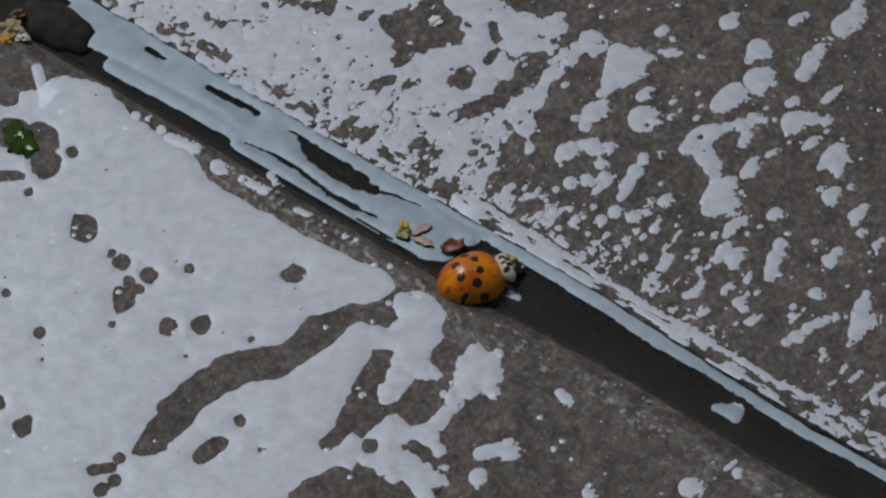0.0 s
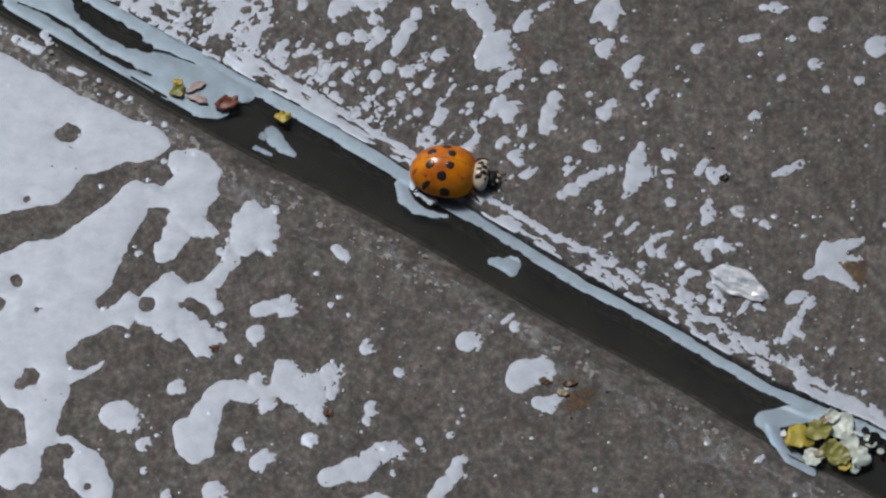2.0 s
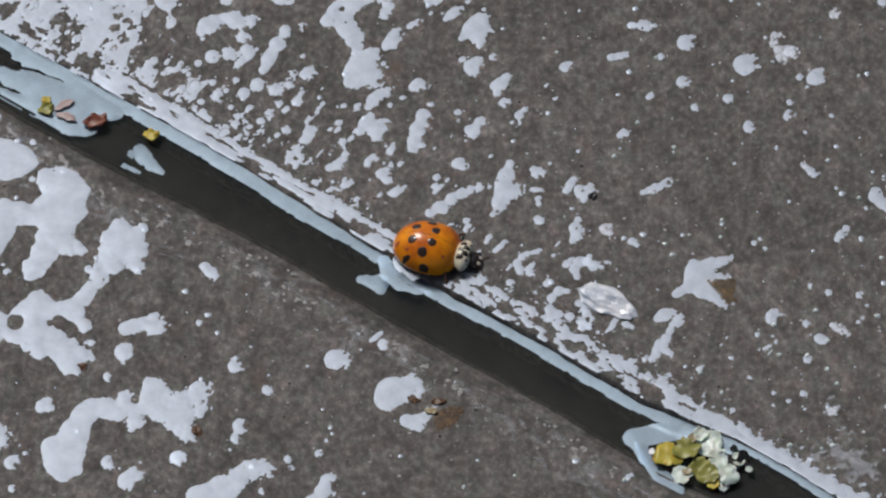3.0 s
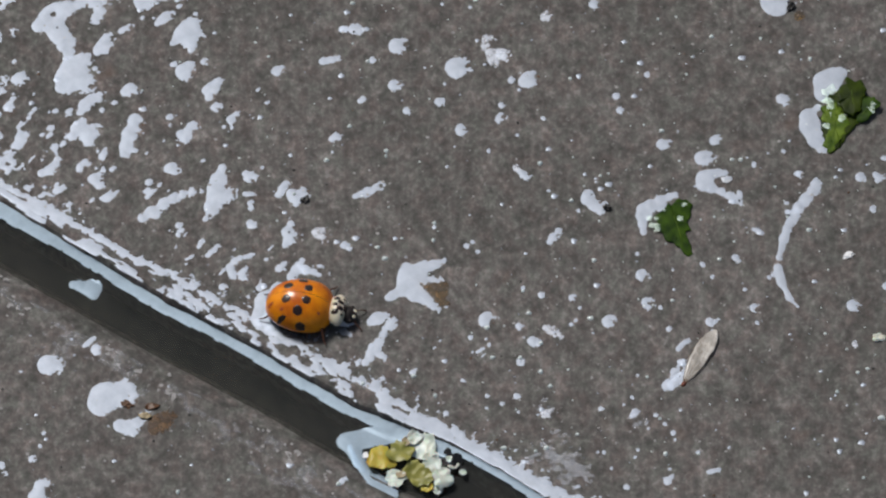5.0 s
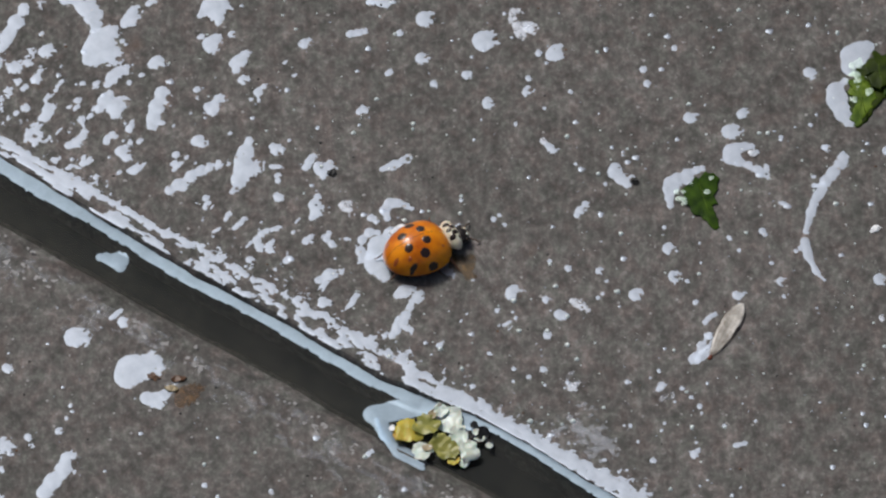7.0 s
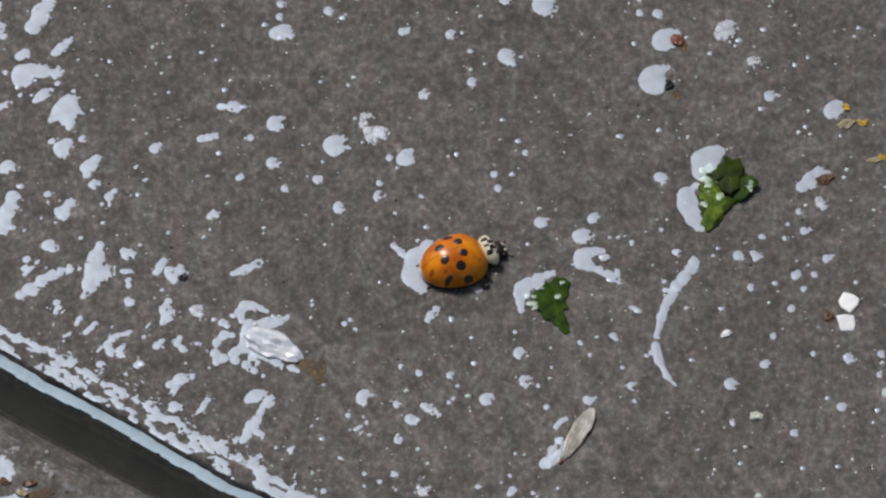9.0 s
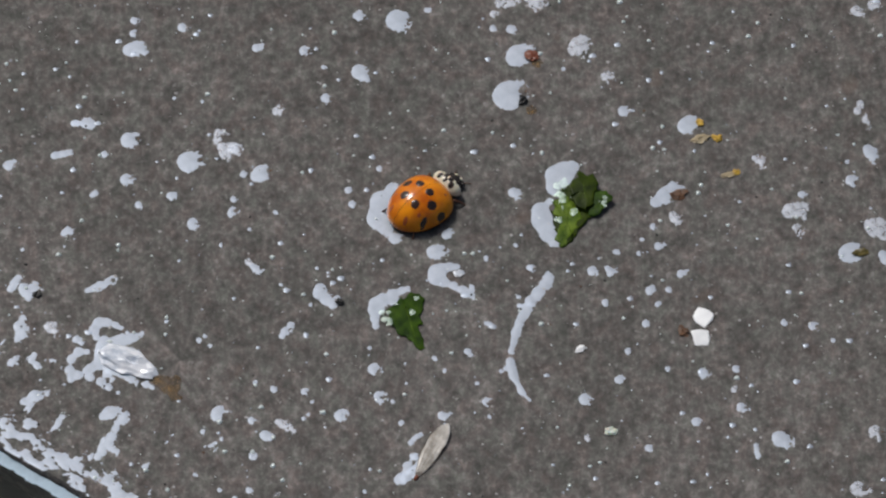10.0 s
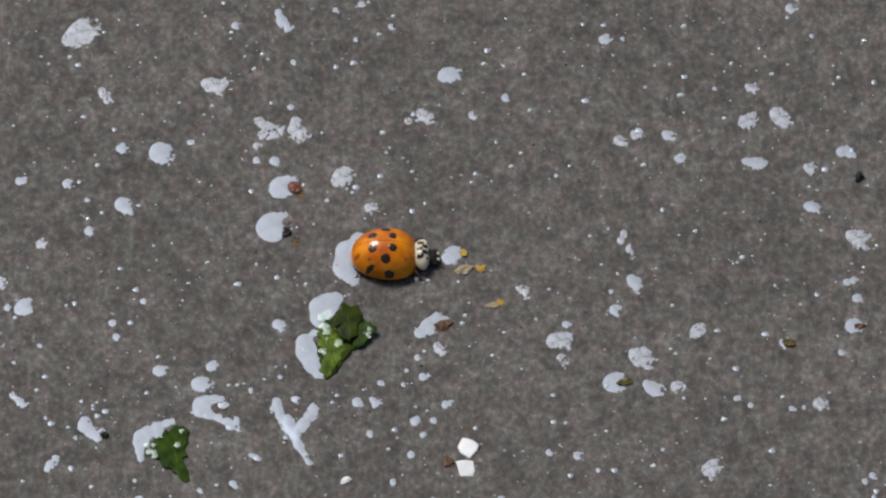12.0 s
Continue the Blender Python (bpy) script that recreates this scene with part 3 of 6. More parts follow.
POOLS = [(-53.02, 7.59, 0.95), (-51.90, 6.80, 1.56), (-50.79, 6.27, 0.95), (-51.60, 4.66, 1.56), (-52.90, 4.39, 1.48), (-54.20, 4.11, 0.87), (-52.39, 2.52, 1.48), (-53.19, 0.66, 1.13), (-53.80, -0.67, 0.95), (-54.20, -1.47, 0.52), (-51.48, 1.47, 0.87), (-50.60, 1.05, 0.52), (-50.11, 0.84, 0.26), (-55.30, 4.37, 0.95), (-56.38, 4.10, 1.30),
         (-47.56, 1.49, 1.48), (-47.40, 3.09, 0.69), (-46.50, 2.30, 0.78), (-45.65, 2.99, 0.26), (-46.24, 0.97, 1.13), (-45.97, -0.62, 0.61), (-47.94, -0.10, 1.13), (-48.99, -1.17, 0.61), (-48.67, -1.80, -49.79, -3.29, 0.56), (-49.79, -3.29, -50.62, -4.25, 0.69), (-50.82, -4.62, -52.98, -4.90, 0.95), (-53.44, -4.27, 1.13), (-54.05, -5.43, 1.30), (-53.77, -7.01, 1.39), (-53.06, -8.58, 0.61), (-52.02, -7.42, 0.95), (-50.46, -5.14, 0.52), (-49.81, -6.19, 0.52), (-51.11, -8.57, 1.13), (-50.64, -9.72, 1.04), (-49.89, -8.82, 0.78), (-49.28, -9.08, 0.35), (-49.28, -7.77, 0.35), (-55.09, -6.60, 1.13), (-56.62, -6.24, 0.69)]
POOL_BARE = [(-51.77, -5.94, 0.56), (-55.11, -5.86, 0.61)]
wide_film("water", -100, -38, -36, 42, SHEET_WET + LOW_WET, SHEET_BARE + LOW_BARE,
          0.5, lambda x, y, u, v: 0.10 * fractal(x * 0.8, y * 0.8, 51, 3) + 0.07 * fractal(x * 2.6, y * 2.6, 53, 2),
          "broad pale film of rainwater with bare patches", lambda u, v: np.interp(u, (-84, -81, -79, -76), (-20.2, -20.2, -20.8, -21.6)) - v)


def clear_of_drops(d, x, y):
    """Keeps strewn water off the drops that stand there already."""
    m = d > -0.1
    px, py, pd = x[m], y[m], d[m]
    for l in placed:
        pd = np.minimum(pd, -lobe_depth(l, px, py) - 0.03)
    d = d.copy()
    d[m] = pd
    return d


film_depth = []


def torn_drops():
    """Torn beads and streaks of water strewn beside the joint, fewer farther off."""
    def turned(u, v):
        x, y = u * ALONG.x + v * ACROSS.x, u * ALONG.y + v * ACROSS.y
        d = v - EDGE_UP
        thin = 0.50 + 0.034 * np.maximum(d - 3, 0) + 0.015 * np.maximum(x + 40, 0) + 0.25 * fractal(x * 0.10, y * 0.10, 77, 2)
        n = fractal((0.82 * x - 0.57 * y) * 1.15, (0.57 * x + 0.82 * y) * 0.62, 71, 3)
        wet = np.where(d > 2.0, 0.6 * (n - thin), -1.0)
        for film in film_depth:
            wet = np.minimum(wet, -0.06 - film(x, y))
        return clear_of_drops(wet, x, y)
    pieces = sheet("water_streak", -75, 30, EDGE_UP + 1.8, EDGE_UP + 36, 0.10, turned, 0.016, 0.03, WATER, apart=True)
    for size, mid, co, quads in pieces[:260]:
        ob = new("water_streak", mesh_of("water_streak", co, quads, WATER))
        ob.matrix_basis = pose(0, 0, 0, rz=ANGLE) @ spot_pose(mid[0], mid[1])
        tagged(ob, "torn pale streak of rainwater on wet concrete" if size > 60 else "torn bead of rainwater on wet concrete", "water", "streaks of water beside the joint")
    verts, faces = [], []
    for size, mid, co, quads in pieces[260:]:
        faces.extend((quads + len(verts)).tolist())
        verts.extend((co + mid).tolist())
    if faces:
        ob = new("water_streaks", mesh_of("water_streaks", verts, faces, WATER))
        ob.rotation_euler = (0, 0, radians(ANGLE))
        tagged(ob, "fine torn beads of rainwater beside the joint", "water", kind="stuff")


# pools on the early part of the lower slab
water((-50.91, -19.77, 0.78), (-51.38, -18.74, 1.13), (-50.76, -17.96, 1.48), (-51.86, -17.45, 0.87), (-50.19, -16.14, 1.22), (-49.60, -14.57, 0.95), (-48.98, -13.78, 0.78), (-49.85, -19.50, 0.43), (-47.90, -13.78, 0.87), (-47.02, -14.29, 0.69), (-45.96, -13.76, 0.69), (-46.42, -12.99, 0.69), (-44.52, -11.67, 0.69), (-44.06, -12.45, 1.04), (-44.90, -13.34, 0.87), (-45.49, -14.80, 0.61), (-45.90, -15.43, 0.35), (-43.58, -14.01, 0.95), (-42.29, -13.74, 1.39), (-41.04, -12.43, 0.95), (-40.32, -11.90, 0.35), (-42.25, -15.30, 0.95), (-41.58, -16.08, 0.61), (-40.57, -13.73, 0.52), (-44.00, -14.27, 0.43), (-45.68, -12.98, -0.35))
water((-40.76, -21.77, 0.78), (-39.91, -21.50, 0.69), (-38.85, -20.98, 0.95), (-37.58, -20.19, 0.87), (-36.53, -19.41, 0.87), (-35.68, -19.15, 0.61), (-35.15, -19.66, 0.35), (-38.19, -21.49, 0.61))
water((-37.59, -15.37, 0.61), (-37.99, -16.57, 0.35), (-38.30, -17.61, 0.13))
water((-30.72, -20.40, 0.65), (-31.12, -21.44, 0.69), (-31.95, -22.48, 0.69), (-32.57, -23.51, 0.61))
water((-52.73, -13.71, 0.56), (-52.23, -13.39, 0.43))
water((-46.69, -8.64, 0.74))
water((-46.64, -6.44, 0.56), (-46.00, -6.17, 0.56), (-45.14, -5.95, 0.52), (-44.47, -6.42, 0.61), (-43.92, -6.16, 0.52), (-44.51, -5.37, 0.43))
water((-38.22, -9.90, 0.52))
water((-47.87, -10.90, 0.35))
water((-47.59, -18.82, 0.52))
water((-42.36, -18.36, 0.56))
water((-46.12, -20.51, 0.69), (-45.54, -19.89, 0.56))
water((-54.86, -18.92, 0.61))
water((-54.76, -21.25, 0.30))
water((-56.65, -16.18, 1.13), (-55.89, -16.69, 0.69), (-57.51, -16.19, 0.78))
water((-52.91, -23.55, 0.52))
water((-49.50, -23.12, 0.78), (-48.74, -22.85, 0.35))
water((-49.66, -0.91, 0.35))
water((-53.12, -1.20, 0.22))
water((-41.03, -5.87, 0.26))
water((-40.75, -0.59, -40.30, -1.22, 0.43), (-39.99, -1.43, 0.26))
water((-30.55, -9.22, 0.82), (-29.69, -9.06, 0.35))
water((-35.66, -12.07, 0.39))
water((-31.01, -16.66, 0.13), (-30.74, -15.51, 0.17))
water((-26.17, -12.08, 1.08), (-26.59, -12.87, 0.82), (-24.97, -11.91, 0.65), (-24.25, -11.28, 0.35), (-24.01, -12.42, 0.26), (-24.69, -11.02, 0.26))
water((-25.01, -14.78, 0.48), (-24.40, -14.98, 0.52), (-23.72, -14.66, 0.43), (-23.30, -14.04, 0.30), (-22.89, -13.41, 0.22), (-23.97, -15.45, 0.26), bite_ok=False)
water((-75.06, 25.12, 0.35), (-74.06, 24.76, 0.22))
water((-72.98, 23.79, 0.35), (-72.27, 22.99, -70.22, 22.10, 0.48))
water((-68.35, 20.28, 0.61), (-67.89, 20.07, 0.35))
water((-66.29, 19.13, -64.47, 18.08, 0.39))
water((-61.95, 16.28, -61.04, 15.87, 0.26))
water((-59.69, 15.25, 0.17))
water((-58.08, 13.87, 0.22))
water((-57.18, 13.52, 0.17))
water((-54.42, 11.04, 0.22))
water((-83.13, 29.63, -82.26, 26.62, 0.43), (-81.77, 27.18, 0.35), (-82.45, 26.06, 0.35))
water((-64.11, 19.61, 0.35), (-63.72, 18.96, 0.26))
water((-27.76, -7.40, -27.13, -6.76, 0.22), (-26.88, -7.80, 0.35))
water((-54.33, 7.55, 0.26))
water((-53.46, 6.71, 0.30))
water((-55.99, -1.18, 0.26))
# drops and torn beads round the middle of the way
water((-17.42, 9.30, 0.35), (-17.71, 8.23, 0.61), (-18.05, 7.42, 0.52), (-17.81, 6.62, 0.78), (-17.16, 6.63, 0.52), (-16.73, 6.90, 0.26), (-18.23, 5.55, 0.61), (-18.65, 4.48, 0.26))
water((-23.53, 4.56, 0.39), (-22.89, 5.20, 0.43), (-21.94, 5.85, 0.48), (-21.17, 6.39, 0.43), (-20.43, 6.71, 0.35), (-19.70, 7.04, 0.30), (-19.00, 7.26, 0.17), (-22.44, 4.78, 0.30))
water((-23.07, 7.92, 0.35), (-23.27, 7.12, 0.22), (-22.62, 7.13, -23.26, 6.48, 0.17))
water((-21.48, 9.28, 0.48), (-21.04, 9.01, 0.35))
water((-15.22, 8.35, 0.43), (-15.67, 8.78, 0.22))
water((-15.68, 6.80, -14.98, 6.80, 0.22))
water((-15.18, 5.41, 0.26), (-15.23, 6.00, 0.22))
water((-15.07, 3.76, 0.35), (-15.29, 4.13, 0.22))
water((-12.68, 7.46, 0.35), (-13.02, 6.82, 0.30), (-12.47, 7.84, 0.22))
water((-11.84, 6.56, 0.52), (-11.15, 6.94, 0.43), (-11.70, 6.02, 0.26), (-12.15, 6.93, 0.26))
water((-12.12, 4.00, 0.26), (-12.41, 3.20, 0.43), (-12.23, 2.51, 0.35), (-12.52, 1.97, 0.26), (-11.97, 2.93, 0.22))
water((-7.96, 2.00, 0.35), (-7.61, 1.63, 0.17))
water((-7.14, 6.59, -5.18, 7.51, 0.26), (-6.27, 6.97, 0.39), (-5.31, 7.62, 0.30))
water((-15.98, 0.78, -14.90, 1.05, 0.22), (-16.41, 0.51, 0.26), (-16.75, -0.18, 0.35), (-16.52, -0.81, 0.35), (-15.74, -0.91, 0.39), (-15.53, -0.28, 0.17))
water((-12.72, 0.01, 0.35), (-13.06, -0.26, 0.22))
water((-20.69, 3.83, 0.35), (-20.51, 3.51, -20.76, 2.98, 0.17))
water((-18.92, 2.25, 0.30), (-19.17, 1.82, 0.17))
water((-17.74, 1.83, -18.46, 1.03, 0.22))
water((-19.59, 0.97, -20.11, 0.64, 0.13))
water((-8.59, 12.32, 0.39), (-8.94, 12.05, 0.26))
water((-19.89, 13.16, 0.39), (-20.31, 12.24, 0.52), (-20.75, 12.50, 0.26), (-19.45, 13.32, 0.22))
water((-24.28, 13.83, 0.52), (-24.69, 12.48, 0.61), (-24.89, 11.40, 0.52), (-24.05, 13.29, 0.43), (-25.00, 10.59, 0.30))
water((-21.57, 14.12, 0.30), (-21.42, 13.31, 0.22))
water((-16.84, 13.88, 0.35), (-16.41, 14.42, 0.22), (-17.35, 13.17, 0.17), (-16.74, 13.07, 0.13))
water((-10.97, -0.51, 0.30), (-11.41, 0.02, 0.30), (-11.20, 0.55, 0.22), (-10.33, 0.02, -9.68, 0.03, 0.13))
water((-10.02, 3.21, 0.48), (-9.71, 2.68, 0.35), ragged=1.5, mat=THIN)
water((4.12, 14.16, 0.35), (3.90, 13.78, 0.22))
water((7.36, 14.00, 0.17))
water((5.38, 12.38, 0.17))
water((5.94, 8.57, 0.39), (5.50, 8.94, 0.17))
water((3.15, 10.88, 0.17))
water((-0.09, 9.38, 0.13))
water((16.53, 11.51, 0.43), (16.97, 11.62, 0.26))
water((20.60, 11.83, 0.39), (20.91, 12.21, 0.17))
water((19.66, 10.17, 0.61), (20.27, 10.43, 0.26))
water((23.63, 9.68, 0.17))
water((24.73, 10.65, 0.11))
water((25.92, 10.86, 0.17))
water((26.97, 8.71, 0.26))
water((8.52, 3.28, 0.30), (8.08, 2.70, 0.35), (7.82, 2.27, 0.22))
water((10.81, 6.69, 0.48), (10.54, 6.16, 0.30), (11.24, 5.62, 0.43), (11.84, 5.20, 0.30), (12.11, 6.00, 0.17))
water((-1.05, 3.66, 0.17))
water((1.43, 1.91, 0.22), (1.91, 2.28, 0.13))
water((2.26, 1.37, 0.17))
water((10.06, 5.20, 0.17))
water((7.76, 7.12, 0.15))
water((1.01, 12.92, 0.48))
water((2.94, -5.02, 0.65))
water((7.19, -2.71, 0.30))
water((9.52, -2.97, 0.30))
water((5.76, -2.07, 0.20))
water((5.44, -5.60, 0.30))
water((12.24, -5.19, 0.48), (12.63, -4.98, 0.22))
water((14.83, -0.86, 0.48))
water((15.32, -3.45, 0.52))
water((16.27, -3.87, 0.17))
water((14.55, 1.15, 0.17))
water((19.53, 0.19, 0.22))
water((20.29, -1.02, 0.17))
water((17.33, -2.19, 0.13))
water((16.90, -5.87, 0.22))
water((17.83, -7.35, 18.36, -6.93, 0.22), (17.61, -7.71, 0.22))
water((20.02, -5.19, 0.35), (20.50, -5.09, 0.17))
water((22.06, 0.83, 0.26), (22.31, 0.51, 0.17))
water((23.46, -3.88, 0.35))
water((23.65, -5.30, 0.17))
water((22.75, -2.19, 0.17))
water((24.63, -1.03, 0.17))
water((26.05, 5.93, 0.17))
water((26.25, 5.08, 0.22))
water((23.75, 3.38, 0.22), (23.49, 3.48, 0.13))
water((6.47, -7.02, 0.43), (6.90, -7.23, 0.22))
water((9.42, -5.45, 0.17), (9.77, -5.08, 0.13))
water((2.71, -7.70, 2.24, -8.02, 0.15), (3.15, -7.33, 0.17))
water((1.72, -6.65, 0.22))
water((10.08, -3.92, 0.15))
water((17.27, -0.33, 0.11))
water((7.90, -6.03, 0.39), (8.46, -6.39, 0.30), (7.47, -5.76, 0.22), ragged=1.5, mat=THIN)
water((5.28, 9.27, 0.30), ragged=1.5, mat=THIN)
water((14.05, -12.21, 0.17))
water((14.25, -13.57, 0.30), (14.03, -13.93, 0.22))
water((15.79, -13.83, 0.17))
water((16.47, -14.66, 0.17))
water((17.11, -15.49, 0.22))
water((17.27, -16.12, 0.13))
water((18.98, -17.26, 0.17))
water((19.81, -19.07, 20.50, -18.86, 0.22))
water((16.68, -19.90, 0.35), (16.98, -19.64, 0.22))
water((16.82, -18.81, 0.13))
water((11.63, -13.26, 0.22))
water((12.40, -18.71, 0.13))
water((13.50, -20.46, 0.22))
water((11.38, -17.26, 0.13))
water((11.85, -17.26, 0.17))
water((21.35, -16.84, 0.13))
water((5.22, -12.06, 0.26))
water((4.10, -12.79, 0.17))
water((2.98, -12.06, 0.17))
water((2.93, -13.21, 0.13))
water((14.43, -17.05, 0.15))
water((13.39, -12.89, 0.11))
water((15.22, -15.08, 0.11))
water((7.36, -13.78, 0.35), (7.80, -13.52, 0.22), ragged=1.5, mat=THIN)
water((-38.21, -25.15, 1.13), (-36.96, -24.11, 0.87), (-38.83, -25.92, 0.65), (-36.10, -24.36, 0.43), (-37.33, -26.17, 0.52))
water((-27.11, -24.79, 0.43), (-27.95, -25.20, 0.61), (-28.57, -26.08, 0.61), (-28.97, -27.11, 0.43), (-28.74, -28.13, 0.52), (-27.87, -28.64, 0.43), (-27.23, -28.73, 0.22))
water((-25.19, -24.77, -24.33, -24.66, 0.22), (-24.76, -24.66, 0.35))
water((-22.62, -24.74, -21.77, -24.63, 0.26), (-22.20, -24.64, 0.39))
water((-20.26, -25.23, -20.67, -26.26, 0.11))
water((-19.43, -23.84, 0.17))
water((-20.44, -22.77, 0.22))
water((-30.50, -25.74, 0.22))
water((-29.86, -25.94, 0.17))
water((-15.38, -23.34, 0.22))
water((-14.28, -25.07, 0.17))
water((-12.74, -28.34, 0.26), (-12.31, -28.38, 0.13))
water((-9.39, -30.50, 0.26))
water((-12.70, -30.79, 0.22))
water((-40.16, -31.15, 0.39))
water((-37.84, -30.26, 0.35), (-38.08, -29.60, 0.26), (-38.34, -30.83, 0.17))
water((-35.96, -28.97, 0.17))
water((-35.28, -27.68, 0.26), (-35.61, -28.05, 0.13))
water((-36.30, -32.13, 0.22))
water((-30.96, -32.74, 0.26))
water((-27.13, -32.86, 0.35))
water((-32.89, -24.43, 0.22))
water((-44.82, -25.88, 0.56), (-44.40, -25.62, 0.26))
water((-44.69, -32.01, 0.61), (-44.20, -31.19, 0.26), (-43.99, -32.51, 0.35))
water((-25.11, -28.00, -24.38, -28.24, 0.11))
water((-21.91, -28.32, 0.17))
water((-20.64, -27.80, 0.17))
water((-23.53, -31.91, 0.13))
water((-31.57, -17.86, 0.30))
water((-42.29, -18.33, 0.56))
water((-33.91, -18.40, 0.30), (-33.64, -19.18, 0.17))
water((-35.76, -21.37, 0.30))
water((-8.06, -19.97, 0.26), (-7.81, -19.66, 0.13))
water((-25.99, -27.08, 0.13))
water((-23.33, -27.57, 0.11))
water((-6.29, -8.98, 0.35), (-5.95, -8.30, 0.39), (-5.78, -7.56, 0.35), (-5.26, -7.04, 0.35), (-4.92, -6.35, 0.30), (-4.58, -5.67, 0.35), (-4.23, -5.20, 0.35), (-3.97, -5.57, 0.22), (-5.35, -7.77, 0.26), ragged=1.4, bite_ok=False)
# drops on the upper slab
water((5.53, -8.92, 0.32))
water((27.10, 8.67, 0.27))
water((17.07, -11.06, 18.38, -9.75, 0.41), (17.96, -8.97, 0.27))
# drops and streaks over the early part of the upper slab
water((-31.95, 22.82, 0.52), (-31.09, 23.64, 0.87), (-30.44, 24.19, 0.87), (-29.57, 24.63, 0.61), (-28.69, 25.02, 0.43), (-27.60, 25.29, 0.52), (-26.72, 25.73, 0.52), (-26.06, 25.84, 0.35), (-27.14, 24.47, 0.43), (-27.48, 23.54, 0.43), (-30.40, 22.28, 0.87), (-29.94, 21.19, 0.61), (-29.28, 21.36, 0.35), (-29.48, 20.11, 0.43), (-30.74, 23.97, -0.22))
water((-29.01, 18.75, 1.13), (-28.37, 19.57, 0.61), (-29.87, 17.93, 0.69), (-30.07, 16.85, 0.43), (-28.33, 17.67, 0.87), (-27.88, 16.86, 0.35), (-29.20, 17.39, 0.87))
water((-26.35, 29.69, 0.95), (-27.02, 29.57, 0.52), (-25.70, 29.96, 0.61), (-26.33, 28.59, 0.43))
water((-28.75, 27.76, 0.87), (-29.40, 27.21, 0.56), (-27.87, 28.20, 0.56), (-27.30, 28.14, 0.26), (-28.32, 28.58, 0.56), (-29.75, 26.82, 0.22))
water((-23.86, 25.85, 0.61), (-22.98, 25.96, 0.69), (-22.10, 25.96, 0.52), (-21.21, 25.75, 0.48), (-20.64, 25.75, 0.26), (-24.06, 24.86, 0.35), (-23.40, 24.76, 0.26), (-24.29, 25.41, 0.22))
water((-23.67, 27.60, 0.43), (-23.97, 27.38, 0.26), (-23.31, 27.49, 0.22))
water((-20.06, 28.88, 0.39), (-20.67, 28.32, 0.43), (-21.11, 27.77, 0.39))
water((-22.06, 23.67, 0.48), (-22.62, 23.12, 0.26), (-21.54, 23.94, 0.26))
water((-20.98, 24.76, 0.22))
water((-20.28, 22.31, 0.82), (-19.85, 23.13, 0.52), (-20.04, 21.05, 0.56), (-20.84, 21.92, 0.43), (-21.45, 21.21, 0.17), (-19.39, 21.76, 0.26))
water((-19.69, 24.00, 0.22))
water((-20.66, 18.50, 0.56), (-20.10, 18.88, 0.39), (-20.43, 17.96, 0.35), (-19.93, 19.21, 0.22))
water((-21.33, 19.20, 0.26))
water((-24.80, 16.70, 0.56), (-24.28, 16.86, 0.26))
water((-18.31, 16.88, 0.52), (-17.80, 17.53, 0.35), (-18.56, 15.96, 0.30), (-18.88, 16.61, 0.22))
water((-17.98, 15.10, 0.43))
water((-26.98, 16.05, 0.35), (-27.64, 15.77, 0.48), (-28.19, 15.23, 0.48), (-28.49, 14.53, 0.30))
water((-28.46, 13.24, 0.48), (-27.79, 12.54, 0.65), (-27.15, 13.08, 0.35), (-29.10, 12.27, 0.35), (-29.74, 11.62, 0.22), (-27.78, 11.73, 0.43), (-28.90, 13.07, 0.30), (-28.26, 13.88, 0.17))
water((-28.17, 9.58, 0.39), (-28.43, 9.21, 0.26))
water((-27.36, 8.24, 0.52), (-26.84, 8.51, 0.35), (-26.91, 7.55, 0.35))
water((-26.64, 21.20, 0.56), (-27.07, 20.66, 0.43), (-26.43, 21.75, 0.39), (-27.28, 20.28, 0.26))
water((-25.34, 22.46, 0.30), (-24.82, 22.84, 0.26))
water((-31.14, 25.83, 0.26))
water((-25.05, 25.85, 0.26))
water((-30.46, 14.69, 0.22))
water((-29.37, 14.69, 0.26))
water((-23.82, 23.66, 0.17))
water((-30.35, 9.58, 0.26), (-30.78, 9.04, 0.43), (-31.43, 8.77, 0.30), (-30.15, 10.11, 0.17))
water((-18.92, 19.43, 0.35))
water((-13.33, 18.52, 0.43), (-12.98, 18.79, 0.22))
water((-9.69, 19.45, 0.39), (-9.03, 19.61, 0.35), (-8.51, 19.72, 0.22))
water((-26.81, 14.79, 0.26))
water((-25.90, 15.49, 0.22))
water((-30.80, 13.06, 0.30), (-31.45, 12.41, 0.17))
water((-29.47, 12.25, 0.22))
water((-29.90, 11.44, 0.17))
water((-30.55, 11.44, 0.17))
water((-25.92, 9.19, 0.22))
water((-18.95, 9.94, 0.17))
water((-8.10, 22.55, 0.30))
water((-13.98, 15.49, 0.17))
water((-14.73, 16.73, 0.17))
water((-12.18, 10.48, 0.17))
water((-14.36, 9.30, 0.17))
water((-27.40, 18.74, 0.26))
water((-36.95, 30.63, 1.48), (-35.41, 31.20, 0.87), (-38.01, 29.24, 0.61), (-38.76, 27.86, 0.26), (-37.66, 32.28, 0.52))
water((-39.24, 26.20, 0.87), (-38.37, 26.76, 0.52), (-39.86, 24.82, 0.43), (-40.77, 25.64, 0.26))
water((-35.31, 28.01, 0.56), (-34.97, 28.28, 0.30))
water((-35.24, 25.59, 1.04), (-35.69, 25.70, 0.69), (-34.28, 25.99, 0.43), (-35.00, 25.05, -0.17))
